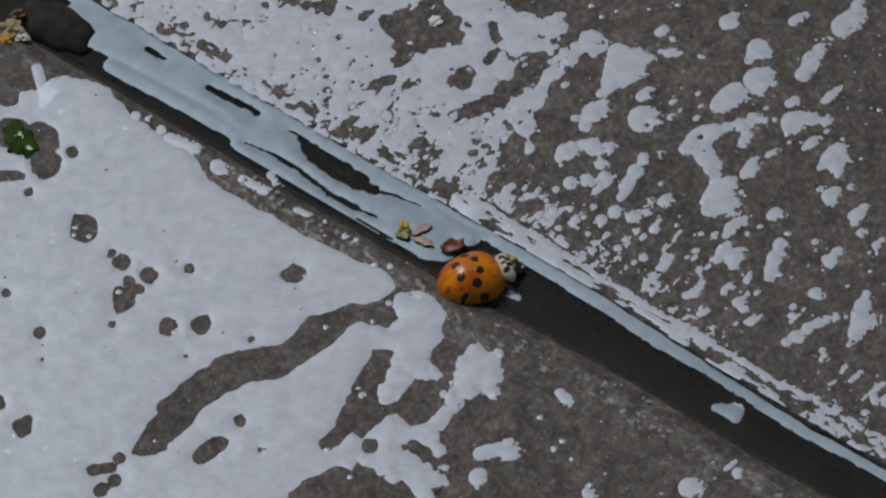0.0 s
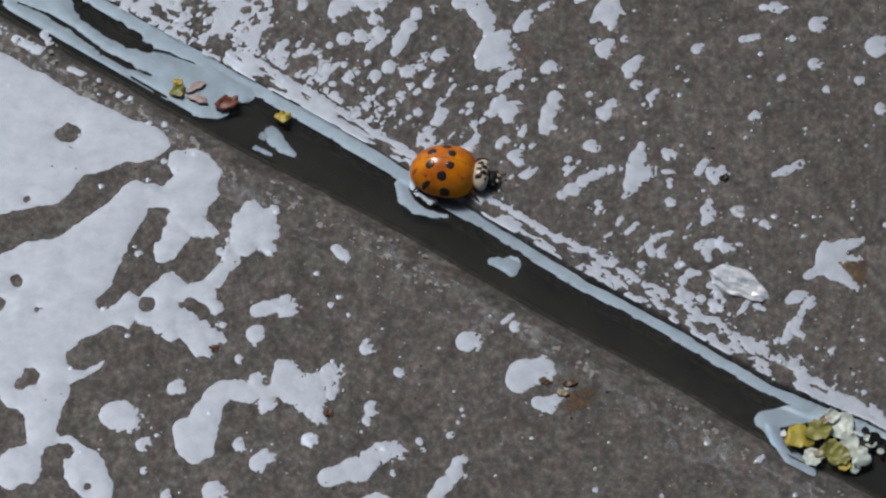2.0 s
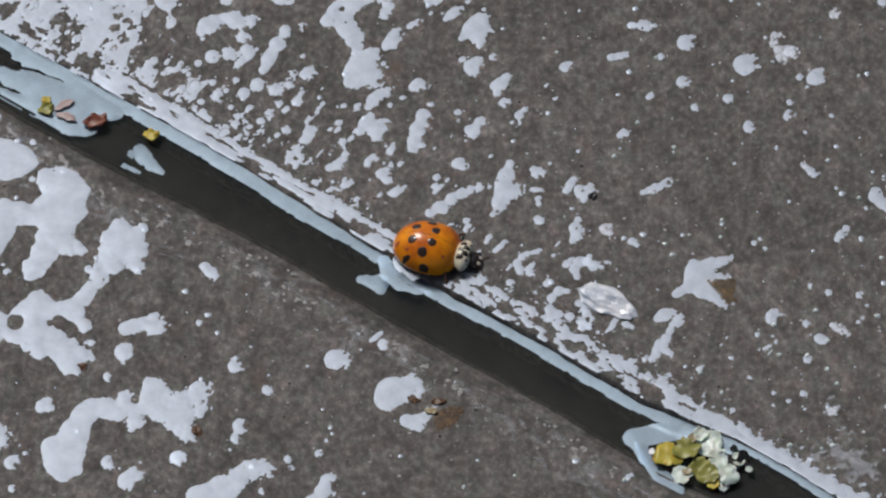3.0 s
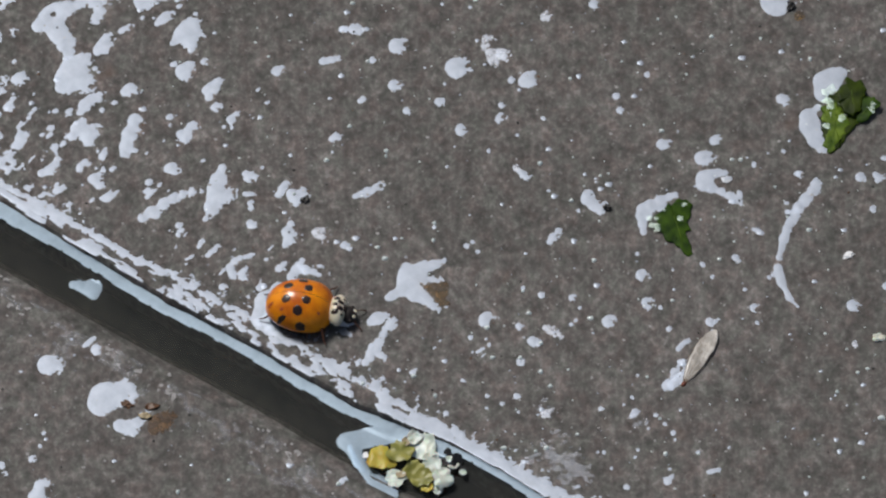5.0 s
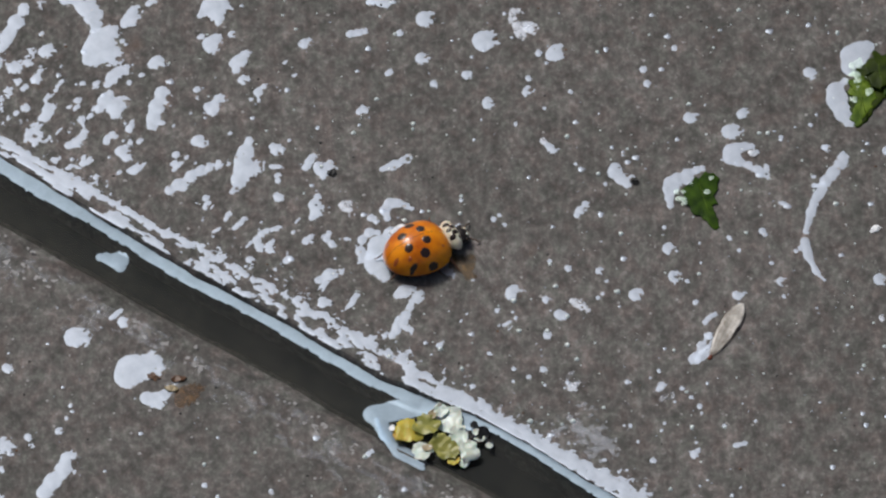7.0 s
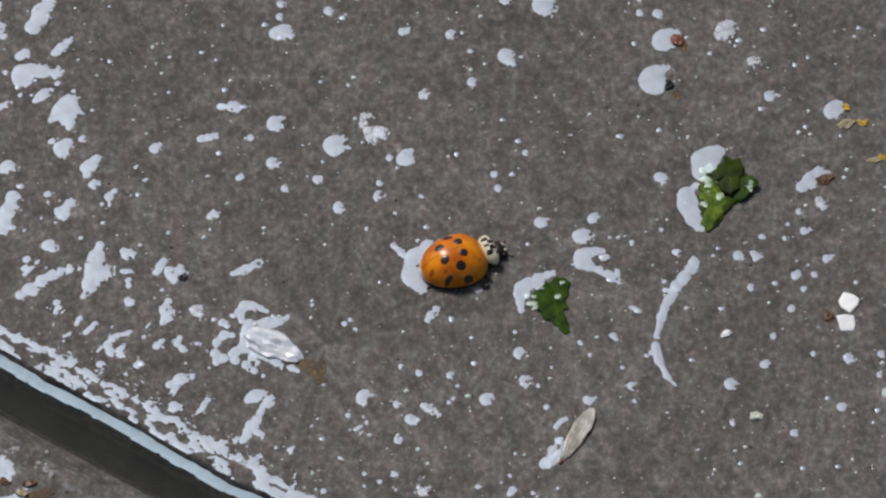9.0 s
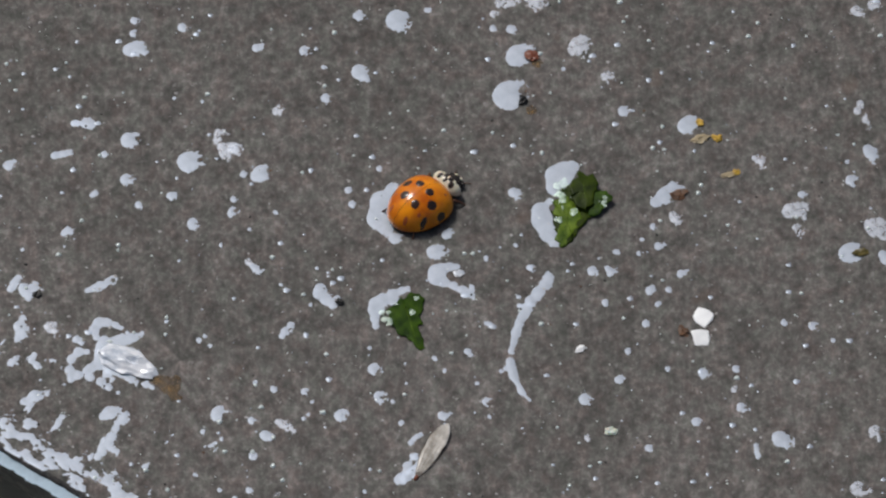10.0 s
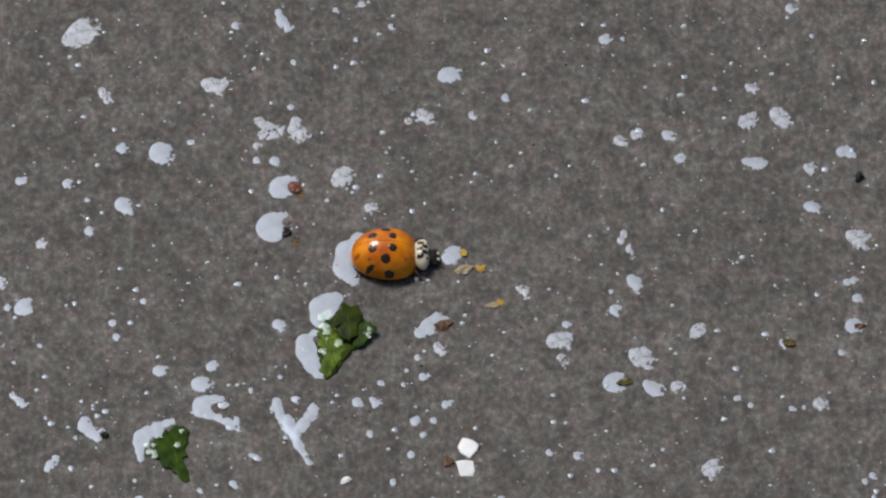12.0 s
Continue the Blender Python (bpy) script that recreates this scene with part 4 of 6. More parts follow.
water((-41.32, 22.35, 0.69), (-40.67, 22.74, 0.52), (-41.73, 21.63, 0.30))
water((-39.13, 22.92, 0.74), (-37.80, 22.66, 0.52), (-38.41, 21.29, 0.52), (-40.11, 23.18, 0.26), (-38.13, 22.11, -0.17))
water((-40.77, 19.36, 0.56), (-39.46, 19.64, 0.56), (-38.47, 18.95, 0.39), (-38.06, 19.93, 0.56), (-38.76, 18.40, 0.26), (-41.85, 18.69, 0.30), (-42.56, 17.60, 0.22))
water((-35.13, 21.88, 0.48), (-35.75, 20.51, 0.65), (-36.36, 19.14, 0.65), (-36.77, 18.05, 0.35), (-33.73, 22.17, 0.30))
water((-37.17, 16.69, 0.56), (-35.83, 16.16, 0.56), (-34.75, 16.72, 0.39), (-38.24, 15.81, 0.48), (-34.48, 17.80, 0.26), (-39.20, 14.50, 0.22))
water((-33.33, 17.82, 0.56))
water((-34.04, 15.10, 0.48), (-33.72, 15.92, 0.22))
water((-42.00, 16.63, 0.39), (-40.69, 16.91, 0.30), (-40.20, 15.57, 0.52), (-41.50, 15.01, 0.30), (-42.41, 15.97, 0.22))
water((-26.58, 32.68, 0.87), (-25.77, 32.14, 0.30), (-27.31, 31.46, 0.30))
water((-22.35, 31.63, 0.74), (-21.71, 32.74, 0.48), (-22.98, 30.24, 0.65), (-20.84, 33.69, 0.22))
water((-19.98, 34.97, 0.95), (-19.11, 35.82, 0.78), (-18.69, 37.21, 0.61))
water((-29.09, 35.15, 0.65), (-28.44, 35.71, 0.52))
water((-23.77, 35.48, 0.48), (-23.11, 36.05, 0.39))
water((-34.17, 34.25, 0.48), (-33.17, 33.44, 0.30))
water((-33.44, 32.16, 0.39), (-32.69, 32.06, 0.26), (-34.20, 32.26, 0.22))
water((-31.00, 31.80, 0.30))
water((-33.08, 27.37, 0.26))
water((-33.13, 25.89, 0.35))
water((-30.86, 27.01, 0.17))
water((-31.07, 28.22, 0.22))
water((-32.48, 14.04, 0.22), (-32.06, 14.85, 0.17))
water((-25.78, 26.91, 0.17))
water((-33.73, 19.44, 0.17))
water((-34.90, 14.28, 0.30), (-34.25, 14.83, 0.17))
water((-36.20, 13.99, 0.35), (-36.83, 13.18, 0.35), (-37.69, 12.63, 0.26))
water((-38.80, 12.88, 0.43), (-39.65, 12.06, 0.35), (-38.17, 13.70, 0.26))
water((-34.84, 12.39, 0.35), (-35.48, 11.85, 0.26))
# drops farther along the upper slab
water((53.22, -6.78, 0.55), ragged=1.5, mat=THIN)
water((51.74, -12.02, 0.64), ragged=1.5, mat=THIN)
water((42.51, -2.81, 0.27), ragged=1.5, mat=THIN)
water((35.78, -8.28, 0.32))
water((31.14, -7.27, 0.27), ragged=1.5, mat=THIN)
# drops and frosty beads on the last part of the way
water((11.15, 44.61, 0.89), (10.56, 43.88, 0.79), (11.56, 45.44, 0.40), (9.89, 43.67, 0.40), ragged=1.7, mat=THIN)
water((26.89, 45.41, 0.49), (27.32, 44.62, 0.34), (26.60, 46.31, 0.30))
water((21.40, 39.08, 0.70), (22.06, 39.08, 0.44), (20.64, 39.31, 0.30), ragged=1.7, mat=THIN)
water((12.71, 38.28, 0.40), (13.01, 37.72, 0.30), (12.49, 38.73, 0.19), ragged=1.7, mat=THIN)
water((24.88, 35.55, 0.40), (25.53, 34.99, 0.49), (25.96, 34.15, 0.44), (25.07, 34.16, 0.34), (24.60, 33.17, 0.30), (26.50, 34.81, 0.30), ragged=1.7, mat=THIN)
water((27.77, 35.52, 0.44), (27.95, 34.13, 0.55), (27.39, 34.69, 0.30), (28.40, 34.35, 0.25), ragged=1.7, mat=THIN)
water((24.57, 31.73, 0.30))
water((25.90, 31.66, 0.34), (26.16, 31.50, 0.19))
water((17.06, 32.69, 0.79), (17.49, 32.13, 0.49), (16.69, 32.25, 0.40))
water((14.18, 32.94, 0.44), (13.78, 32.94, 0.19))
water((19.38, 33.50, 0.25))
water((9.71, 29.57, 0.40))
water((5.95, 29.83, 0.34), (6.49, 30.04, 0.25))
water((11.23, 27.96, 0.19))
water((13.96, 27.55, 0.59), (14.31, 26.99, 0.40))
water((11.41, 24.94, 0.44))
water((7.56, 23.62, 0.40), (7.74, 24.16, 0.19), ragged=1.7, mat=THIN)
water((4.09, 20.11, 0.40))
water((6.26, 17.65, 0.64), (6.62, 18.02, 0.40), (5.82, 17.38, 0.30))
water((4.95, 17.66, 0.30))
water((13.04, 16.12, 0.30))
water((13.32, 14.76, 0.30))
water((4.14, 15.24, 0.25))
water((15.48, 18.15, 0.25))
water((25.88, 15.82, 0.44), (26.23, 15.81, 0.25))
water((26.50, 29.12, 0.84), (27.18, 29.56, 0.40), (26.10, 28.74, 0.49))
water((25.66, 25.23, 1.08), (25.21, 25.02, 0.59), (26.29, 25.66, 0.70))
water((31.17, 29.96, 0.70), (31.54, 30.50, 0.40), (30.81, 29.57, 0.30), ragged=1.7, mat=THIN)
water((33.30, 27.02, 0.40), (33.58, 27.24, 0.19), ragged=1.7, mat=THIN)
water((30.01, 27.77, 0.19))
water((39.83, 40.02, 0.64), (40.45, 40.13, 0.40), (39.37, 39.80, 0.30))
water((37.92, 35.97, 0.49), (37.57, 36.37, 0.30), (38.21, 35.58, 0.25), (36.57, 35.49, 0.30), ragged=1.7, mat=THIN)
water((41.65, 35.99, 0.34), ragged=1.7, mat=THIN)
water((44.30, 37.69, 0.34))
water((23.17, 45.00, 0.34))
water((35.51, 44.82, 0.25))
water((33.20, 47.04, 0.30))
water((31.17, 46.49, 0.25))
water((32.65, 43.56, 0.19))
water((27.69, 41.37, 0.25))
water((27.35, 36.91, 0.25))
water((39.57, 22.36, 0.64), (40.02, 22.62, 0.40), (39.16, 22.03, 0.34))
water((37.59, 15.53, 0.64), (38.27, 16.17, 0.55), (36.82, 14.89, 0.40), (38.71, 16.22, 0.30))
water((38.40, 13.36, 0.40), (38.19, 13.68, 0.25), ragged=1.7, mat=THIN)
water((36.62, 12.62, 0.25))
water((37.00, 10.73, 0.34), (37.44, 10.89, 0.15))
water((35.71, 11.39, 0.15))
water((35.45, 10.05, 0.19))
water((33.70, 10.18, 0.25))
water((31.82, 8.38, 0.40))
water((33.34, 8.25, 0.40), (33.00, 8.68, 0.19))
water((38.67, 8.09, 0.34), (39.07, 8.30, 0.15))
water((36.22, 6.51, 0.34), (36.49, 6.83, 0.19))
water((37.66, 6.60, 0.25))
water((36.83, 5.22, 0.25))
water((32.78, 5.37, 0.30))
water((35.90, 3.42, 0.34))
water((34.39, 0.83, 0.25))
water((46.50, 3.51, 0.25))
water((48.84, 3.17, 0.34), (48.58, 3.17, 0.19))
water((50.22, 1.82, 0.19))
water((52.32, 43.37, 0.44), (52.65, 43.59, 0.19))
water((53.81, 43.47, 0.19))
water((53.04, 33.44, 0.40), (53.38, 33.21, 0.25), ragged=1.7, mat=THIN)
water((54.40, 33.98, 0.40), (54.63, 34.20, 0.19), ragged=1.7, mat=THIN)
water((57.06, 33.95, 0.44), (56.71, 34.07, 0.19))
water((57.94, 31.62, 0.40), (57.63, 31.62, 0.25))
water((63.61, 31.17, 0.44), (64.27, 31.11, 0.40), (62.95, 31.29, 0.30))
water((63.13, 35.17, 0.59), (63.59, 35.44, 0.40), ragged=1.7, mat=THIN)
water((65.83, 35.70, 0.59), (66.03, 35.14, 0.44), (65.54, 36.09, 0.40), (66.49, 35.52, 0.30), ragged=1.7, mat=THIN)
water((63.87, 38.50, 0.40), (63.52, 38.67, 0.25), ragged=1.7, mat=THIN)
water((60.83, 38.48, 0.19))
water((68.25, 30.52, 0.49), (67.81, 30.69, 0.30), ragged=1.7, mat=THIN)
water((70.55, 32.15, 0.44), (71.30, 31.93, 0.34), (71.02, 32.48, 0.25))
water((67.25, 46.38, 0.44))
water((68.78, 43.66, 0.19))
water((68.06, 26.83, 0.49), (67.62, 26.94, 0.30))
water((71.45, 23.77, 0.70), (71.87, 23.33, 0.40), (70.80, 24.11, 0.30), ragged=1.7, mat=THIN)
water((53.11, 24.40, 0.30), (52.86, 23.69, 0.30), (53.49, 22.87, 0.34), (53.69, 22.43, 0.25), ragged=1.7, mat=THIN)
water((53.80, 19.59, 0.49), (53.51, 20.03, 0.34), (53.99, 19.04, 0.25))
water((51.91, 18.79, 0.19))
water((52.15, 17.00, 0.49))
water((48.27, 15.63, 0.34))
water((47.42, 14.13, 0.59), (48.09, 14.33, 0.44), (46.97, 13.91, 0.30), (48.28, 13.79, 0.25), ragged=1.7, mat=THIN)
water((47.71, 12.50, 0.30), (48.00, 11.96, 0.25), ragged=1.7, mat=THIN)
water((58.44, 14.93, 0.49), (58.81, 15.30, 0.30), (58.11, 14.55, 0.25), ragged=1.7, mat=THIN)
water((53.93, 12.27, 0.70), (54.39, 12.81, 0.40), (53.43, 12.82, 0.40), (54.56, 11.73, 0.30), ragged=1.7, mat=THIN)
water((51.87, 10.09, 0.74), (51.42, 9.88, 0.44), (52.45, 10.51, 0.30))
water((54.69, 9.52, 0.55), (55.21, 9.30, 0.40), (54.27, 9.96, 0.25))
water((56.53, 9.61, 0.40), (56.81, 9.93, 0.19), ragged=1.7, mat=THIN)
water((65.20, 13.72, 0.44))
water((70.56, 15.28, 0.59), (71.01, 15.50, 0.40))
water((70.34, 19.52, 0.30), (70.92, 19.63, 0.30))
water((71.01, 17.99, 0.34))
water((61.21, 8.48, 0.25))
water((62.28, 7.83, 0.25))
water((65.46, 7.47, 0.25))
water((67.54, 7.98, 0.44), (67.73, 7.45, 0.25), ragged=1.7, mat=THIN)
water((69.55, 12.81, 0.25))
water((58.81, 1.78, 0.59), (59.09, 2.20, 0.30), ragged=1.7, mat=THIN)
water((55.31, 3.68, 0.15))
water((71.42, 1.10, 0.30))
water((70.78, 0.58, 0.25))
water((66.43, 7.57, 0.19))
water((45.18, 18.86, 0.40), (44.75, 19.14, 0.25), ragged=1.7, mat=THIN)
water((-3.09, 45.48, 0.64), (-3.54, 45.09, 0.49), (-2.73, 46.04, 0.30))
water((3.59, 42.81, 0.44), (4.04, 43.04, 0.25))
water((-3.90, 36.17, 0.55), (-3.55, 35.94, 0.30))
water((0.21, 31.83, 0.40))
water((-3.33, 29.81, 0.59), (-3.99, 29.65, 0.49), (-2.76, 29.53, 0.30))
water((-4.00, 20.90, 0.64), (-3.56, 21.17, 0.30))
water((0.60, 18.81, 0.84), (1.17, 18.97, 0.44))
water((-4.22, 17.10, 0.44), (-3.92, 17.32, 0.25))
water((3.03, 21.57, 0.40), (2.81, 20.86, 0.25), ragged=1.7, mat=THIN)
water((3.68, 19.77, 0.64), (4.12, 20.20, 0.40), (3.24, 20.32, 0.30), ragged=1.7, mat=THIN)
water((-0.72, 15.57, 0.34), (-0.33, 15.73, 0.19))
water((-3.22, 14.72, 0.30))
water((-3.55, 32.51, 0.34))
water((-3.64, 31.30, 0.30))
water((-0.47, 24.97, 0.15))
water((0.92, 43.61, 0.19))
water((1.73, 24.68, 0.15))
# drops and streaks near the joint
water((-8.24, 22.54, 0.29), (-7.27, 22.54, 0.48), (-6.92, 22.60, 0.29), ragged=0.85, bite_ok=False)
water((-6.66, 15.76, 0.29), ragged=0.85, bite_ok=True)
water((-14.36, -1.95, 0.33), ragged=0.85, bite_ok=True)
water((-17.26, -1.95, 0.38), ragged=0.85, bite_ok=True)
water((42.65, -0.86, 0.29), ragged=0.85, bite_ok=True)
water((33.59, -1.90, 0.29), (33.82, -1.64, 0.19), ragged=0.85, bite_ok=False)
water((37.44, -0.85, 0.24), ragged=0.85, bite_ok=True)

# drops and streaks farther from the joint
water((34.57, 23.68, 0.43))
water((-11.09, -3.32, 0.61), (-11.95, -3.85, 0.35), (-10.01, -2.95, 0.30))
water((-5.45, -4.89, 0.52), (-5.97, -5.26, 0.26), (-4.76, -4.63, 0.26))
water((-13.94, 0.64, 0.17))
water((40.16, -1.26, 0.43))
water((31.00, -3.70, 0.48))
water((39.45, -5.80, 0.35))
water((43.03, -4.48, 0.43))
water((45.85, -7.37, 0.65), (46.40, -7.84, 0.39))
water((44.02, -8.00, 44.12, -9.05, 0.22))
water((-5.87, 19.54, 0.30))
water((44.69, -14.63, 0.35))


def torn_film():
    """The torn sheet of water over the early part of the upper slab, drawn out in streaks."""
    lobes_first = [(-72.76, 32.14, -59.30, 29.54, 5.21), (-59.43, 32.30, -55.56, 25.19, 3.47), (-51.32, 29.63, -53.33, 24.66, 2.69),
                   (-48.32, 32.43, 1.95), (-50.39, 28.54, -47.33, 29.68, 1.65), (-45.28, 34.13, -44.33, 32.48, 1.82), (-42.19, 34.72, 0.87),
                   (-39.47, 33.09, 0.87), (-41.19, 31.68, 0.74), (-42.46, 29.85, 0.74), (-43.71, 27.52, 0.87), (-44.49, 24.77, 0.78),
                   (-44.19, 22.59, 0.52), (-46.93, 25.01, -49.30, 23.34, 1.39), (-49.66, 21.32, 0.95), (-47.86, 20.36, 0.95), (-44.99, 26.41, 0.78),
                   (-47.50, 22.55, 1.08), (-54.98, 21.91, -50.43, 18.70, 1.39), (-50.90, 19.23, -46.82, 16.30, 1.22),
                   (-71.85, 38.20, -64.78, 31.68, 3.47)]
    lobes_second = [(-75.35, 37.02, -71.55, 33.20, 1.74), (-79.55, 39.72, 2.60), (-64.35, 40.04, -55.31, 37.99, 2.60),
                    (-50.88, 38.64, -47.58, 34.81, 1.74)]
    lobes = lobes_first + lobes_second
    bare_first = [(-51.50, 34.05, 1.39), (-50.35, 33.24, 0.78), (-54.45, 32.36, 0.74), (-54.70, 30.97, 0.61), (-57.26, 28.46, -55.28, 28.93, 0.48),
                  (-60.32, 27.60, 0.56), (-61.14, 30.90, 0.35), (-55.14, 25.63, -55.95, 23.92, 0.52), (-53.28, 28.78, -54.02, 28.50, 0.35),
                  (-49.45, 29.38, 0.87), (-50.50, 29.09, 0.39), (-46.38, 28.04, 0.87), (-45.44, 28.88, 0.43), (-44.71, 30.70, -43.72, 31.49, 0.65),
                  (-51.60, 25.67, -48.51, 25.93, 0.30), (-49.59, 25.26, -47.21, 26.55, 0.26), (-45.82, 24.75, 0.52), (-45.24, 23.39, 0.30),
                  (-47.19, 31.89, -47.83, 31.05, 0.26), (-44.80, 21.21, 0.35), (-56.39, 23.81, 0.30), (-47.52, 34.65, -47.25, 33.27, 0.35)]
    bare_second = [(-64.10, 27.83, 0.43), (-59.46, 33.13, 0.26), (-61.44, 32.55, 0.22), (-49.51, 34.35, 0.35), (-51.05, 23.05, 0.43),
                   (-52.37, 22.76, 0.35), (-48.58, 21.99, 0.26), (-47.42, 22.82, 0.17), (-41.54, 35.28, 0.43), (-42.57, 33.05, 0.35),
                   (-60.58, 36.32, 0.69), (-56.98, 35.73, -57.85, 35.26, 0.43), (-54.52, 35.50, 0.35), (-72.95, 34.28, -72.05, 34.02, 0.39),
                   (-69.16, 30.37, 0.43), (-64.12, 27.83, 0.35), (-67.35, 33.73, 0.26), (-68.35, 31.88, 0.26), (-65.47, 36.11, 0.35),
                   (-62.13, 36.18, 0.35)]
    bare = bare_first + bare_second

    def depth(x, y):
        u, v = to_joint(x, y)
        ragged = 0.30 * fractal((0.82 * x - 0.57 * y) * 0.9, (0.57 * x + 0.82 * y) * 0.55, 61, 3) + 0.22 * fractal(x * 2.1, y * 1.9, 67, 3)
        d = np.minimum(joined_depth(lobes, x, y, 0.5), 1.2)
        for h in bare:
            d = np.minimum(d, -lobe_depth(h, x, y))
        # near the joint the sheet is worn through in fine slits
        slits = fractal((0.82 * x - 0.57 * y) * 1.5, (0.57 * x + 0.82 * y) * 0.8, 63, 3) + 0.5 * fractal(x * 2.4, y * 2.4, 65, 2) + 0.32 * fractal(x * 4.4, y * 4.4, 66, 2)
        reach = np.clip((v - EDGE_UP - 1.5) / 9.0, 0, 1)
        d = np.minimum(d + 0.9 * ragged, 0.15 + 1.0 * reach + 0.75 * slits + np.clip((-56 - x) * 0.04, -0.1, 0.3))
        near = np.clip(1.5 - 0.28 * (v - EDGE_UP), -1.0, 1.0) - np.clip((x + 40) * 0.1, 0, 2)
        d = np.maximum(d, 0.55 * slits + 0.25 * near - 0.30 - np.where(near > -0.4, 0.0, 1.0))
        d = np.minimum(d, v - upper_edge(u) - 0.1 + 0.12 * fractal(x * 1.3, y * 1.3, 41, 3))
        edge = v - upper_edge(u)
        d = np.where((edge > 0.35) & (edge < 2.2), np.minimum(d, 0.40 + 0.95 * fractal(u * 1.0, v * 1.7, 23, 2)), d)
        d = np.where(u > -49.5, np.minimum(d, v - wet_line(u) - 0.45), d)
        return clear_of_drops(0.8 * d, x, y)
    film_depth.append(depth)
    ob = new("water", sheet("water", -100, -28, 4, 62, 0.10, depth, 0.016, 0.03, WATER))
    tagged(ob, "torn pale film of rainwater drawn out in streaks", "water", kind="structure")


torn_film()
torn_drops()
fringe()


def edge_crust():
    """Pale mineral crumbs on the worn edge of the lower slab."""
    def turned(u, v):
        d = np.abs(v - lower_edge(u) + 3.6 + 0.4 * fractal(u * 0.1, u * 0, 14, 2))
        return 0.30 * (0.05 - 0.45 * d + 0.9 * fractal(u * 2.6, v * 2.9, 91, 3) + 0.45 * fractal(u * 0.14, u * 0, 15, 2) - np.interp(u, (-50, -14, -4), (0.36, 0.36, 0.62)))
    ob = new("mineral_crust", sheet("mineral_crust", -70, 62, -23.4, -19.8, 0.10, turned, 0.04, 0.06, CRUST))
    ob.rotation_euler = (0, 0, radians(ANGLE))
    tagged(ob, "pale mineral crumbs on the worn slab edge", "crust", kind="stuff")


def edge_bloom():
    """A faint milky bloom in smears along the lower slab's edge."""
    def turned(u, v):
        d = lower_edge(u) - v
        streak = fractal(u * 0.55, v * 1.5, 95, 4) + 0.55 * fractal(u * 2.2, v * 2.8, 97, 3)
        return 0.30 * (streak - 0.25 - 0.30 * np.abs(d - 4.0 - 0.8 * fractal(u * 0.08, u * 0, 99, 2)))
    ob = new("mineral_bloom", sheet("mineral_bloom", -92, 62, -27.0, -20.6, 0.10, turned, 0.012, 0.02, BLOOM))
    ob.rotation_euler = (0, 0, radians(ANGLE))
    tagged(ob, "faint milky mineral bloom smeared along the slab edge", "bloom", kind="stuff")


edge_crust()
edge_bloom()


# ---------------------------------------------------------------- the ladybird
def dome(sections, rings, side):
    """Half of the wing cases: +1 the left one, -1 the right one."""
    bm = bmesh.new()
    rows = []
    for a in range(sections + 1):
        s = -1 + 2 * a / sections
        x, b, h = shell(s)
        row = []
        for k in range(rings + 1):
            th = (math.pi / 2) * k / rings
            row.append(bm.verts.new((x, side * (0.012 + b * math.sin(th)), 0.55 + h * math.cos(th))))
        for drop_y, drop_z in ((-0.16, -0.10), (-0.55, -0.06)):
            row.append(bm.verts.new((x * 0.985, side * max(0.01, b + drop_y * min(1, b)), 0.55 + drop_z)))
        rows.append(row)
    for a in range(sections):
        for k in range(len(rows[0]) - 1):
            q = (rows[a][k], rows[a + 1][k], rows[a + 1][k + 1], rows[a][k + 1])
            bm.faces.new(q if side < 0 else q[::-1])
    bmesh.ops.remove_doubles(bm, verts=bm.verts, dist=0.004)
    bmesh.ops.recalc_face_normals(bm, faces=bm.faces)
    return bm


def shell(s):
    """The shell's place, half width and height at s from -1 (tail) to 1 (front)."""
    x = 2.42 * s
    q = (0.12 - s) / 1.12 if s < 0.12 else (s - 0.12) / 0.88
    b = 2.03 * max(0.0, 1 - q ** (1.95 if s < 0.12 else 2.9)) ** 0.5
    h = 1.89 * max(0.0, 1 - abs(s) ** (2.2 if s < 0 else 2.5)) ** 0.56
    return x, b, h


def shell_point(x, y, lift):
    s = max(-0.985, min(0.985, x / 2.42))
    _, b, h = shell(s)
    k = max(-0.995, min(0.995, y / b))
    return Vector((x, y + lift * k * 0.8, 0.55 + h * math.sqrt(1 - k * k) + lift * (1 - 0.6 * abs(k))))


def shell_spot(x, y, r, squash=1.0):
    """A round spot that follows the shell."""
    bm = bmesh.new()
    mid = bm.verts.new(shell_point(x, y, 0.022))
    loops = []
    for ring, lift in ((0.55, 0.022), (0.92, 0.018), (1.0, 0.004)):
        row = []
        for k in range(20):
            a = 2 * math.pi * k / 20
            q = r * ring * (1 + 0.22 * noise.noise((math.cos(a) * 1.6 + x * 5, math.sin(a) * 2 + y * 5, 1)))
            # steep flanks take less room across
            _, b, h = shell(x / 2.42)
            flank = math.sqrt(max(0.12, 1 - (y / b) ** 2))
            row.append(bm.verts.new(shell_point(x + q * math.cos(a), y + q * math.sin(a) * squash * flank, lift)))
        loops.append(row)
    for k in range(20):
        bm.faces.new((mid, loops[0][k], loops[0][(k + 1) % 20]))
        for p, q in zip(loops, loops[1:]):
            bm.faces.new((p[k], q[k], q[(k + 1) % 20], p[(k + 1) % 20]))
    bmesh.ops.recalc_face_normals(bm, faces=bm.faces)
    return bm


def ball(rx, ry, rz, at=(0, 0, 0), seg=20):
    bm = bmesh.new()
    bmesh.ops.create_uvsphere(bm, u_segments=seg, v_segments=max(6, seg // 2), radius=1)
    for v in bm.verts:
        v.co = Vector((v.co.x * rx + at[0], v.co.y * ry + at[1], v.co.z * rz + at[2]))
    return bm


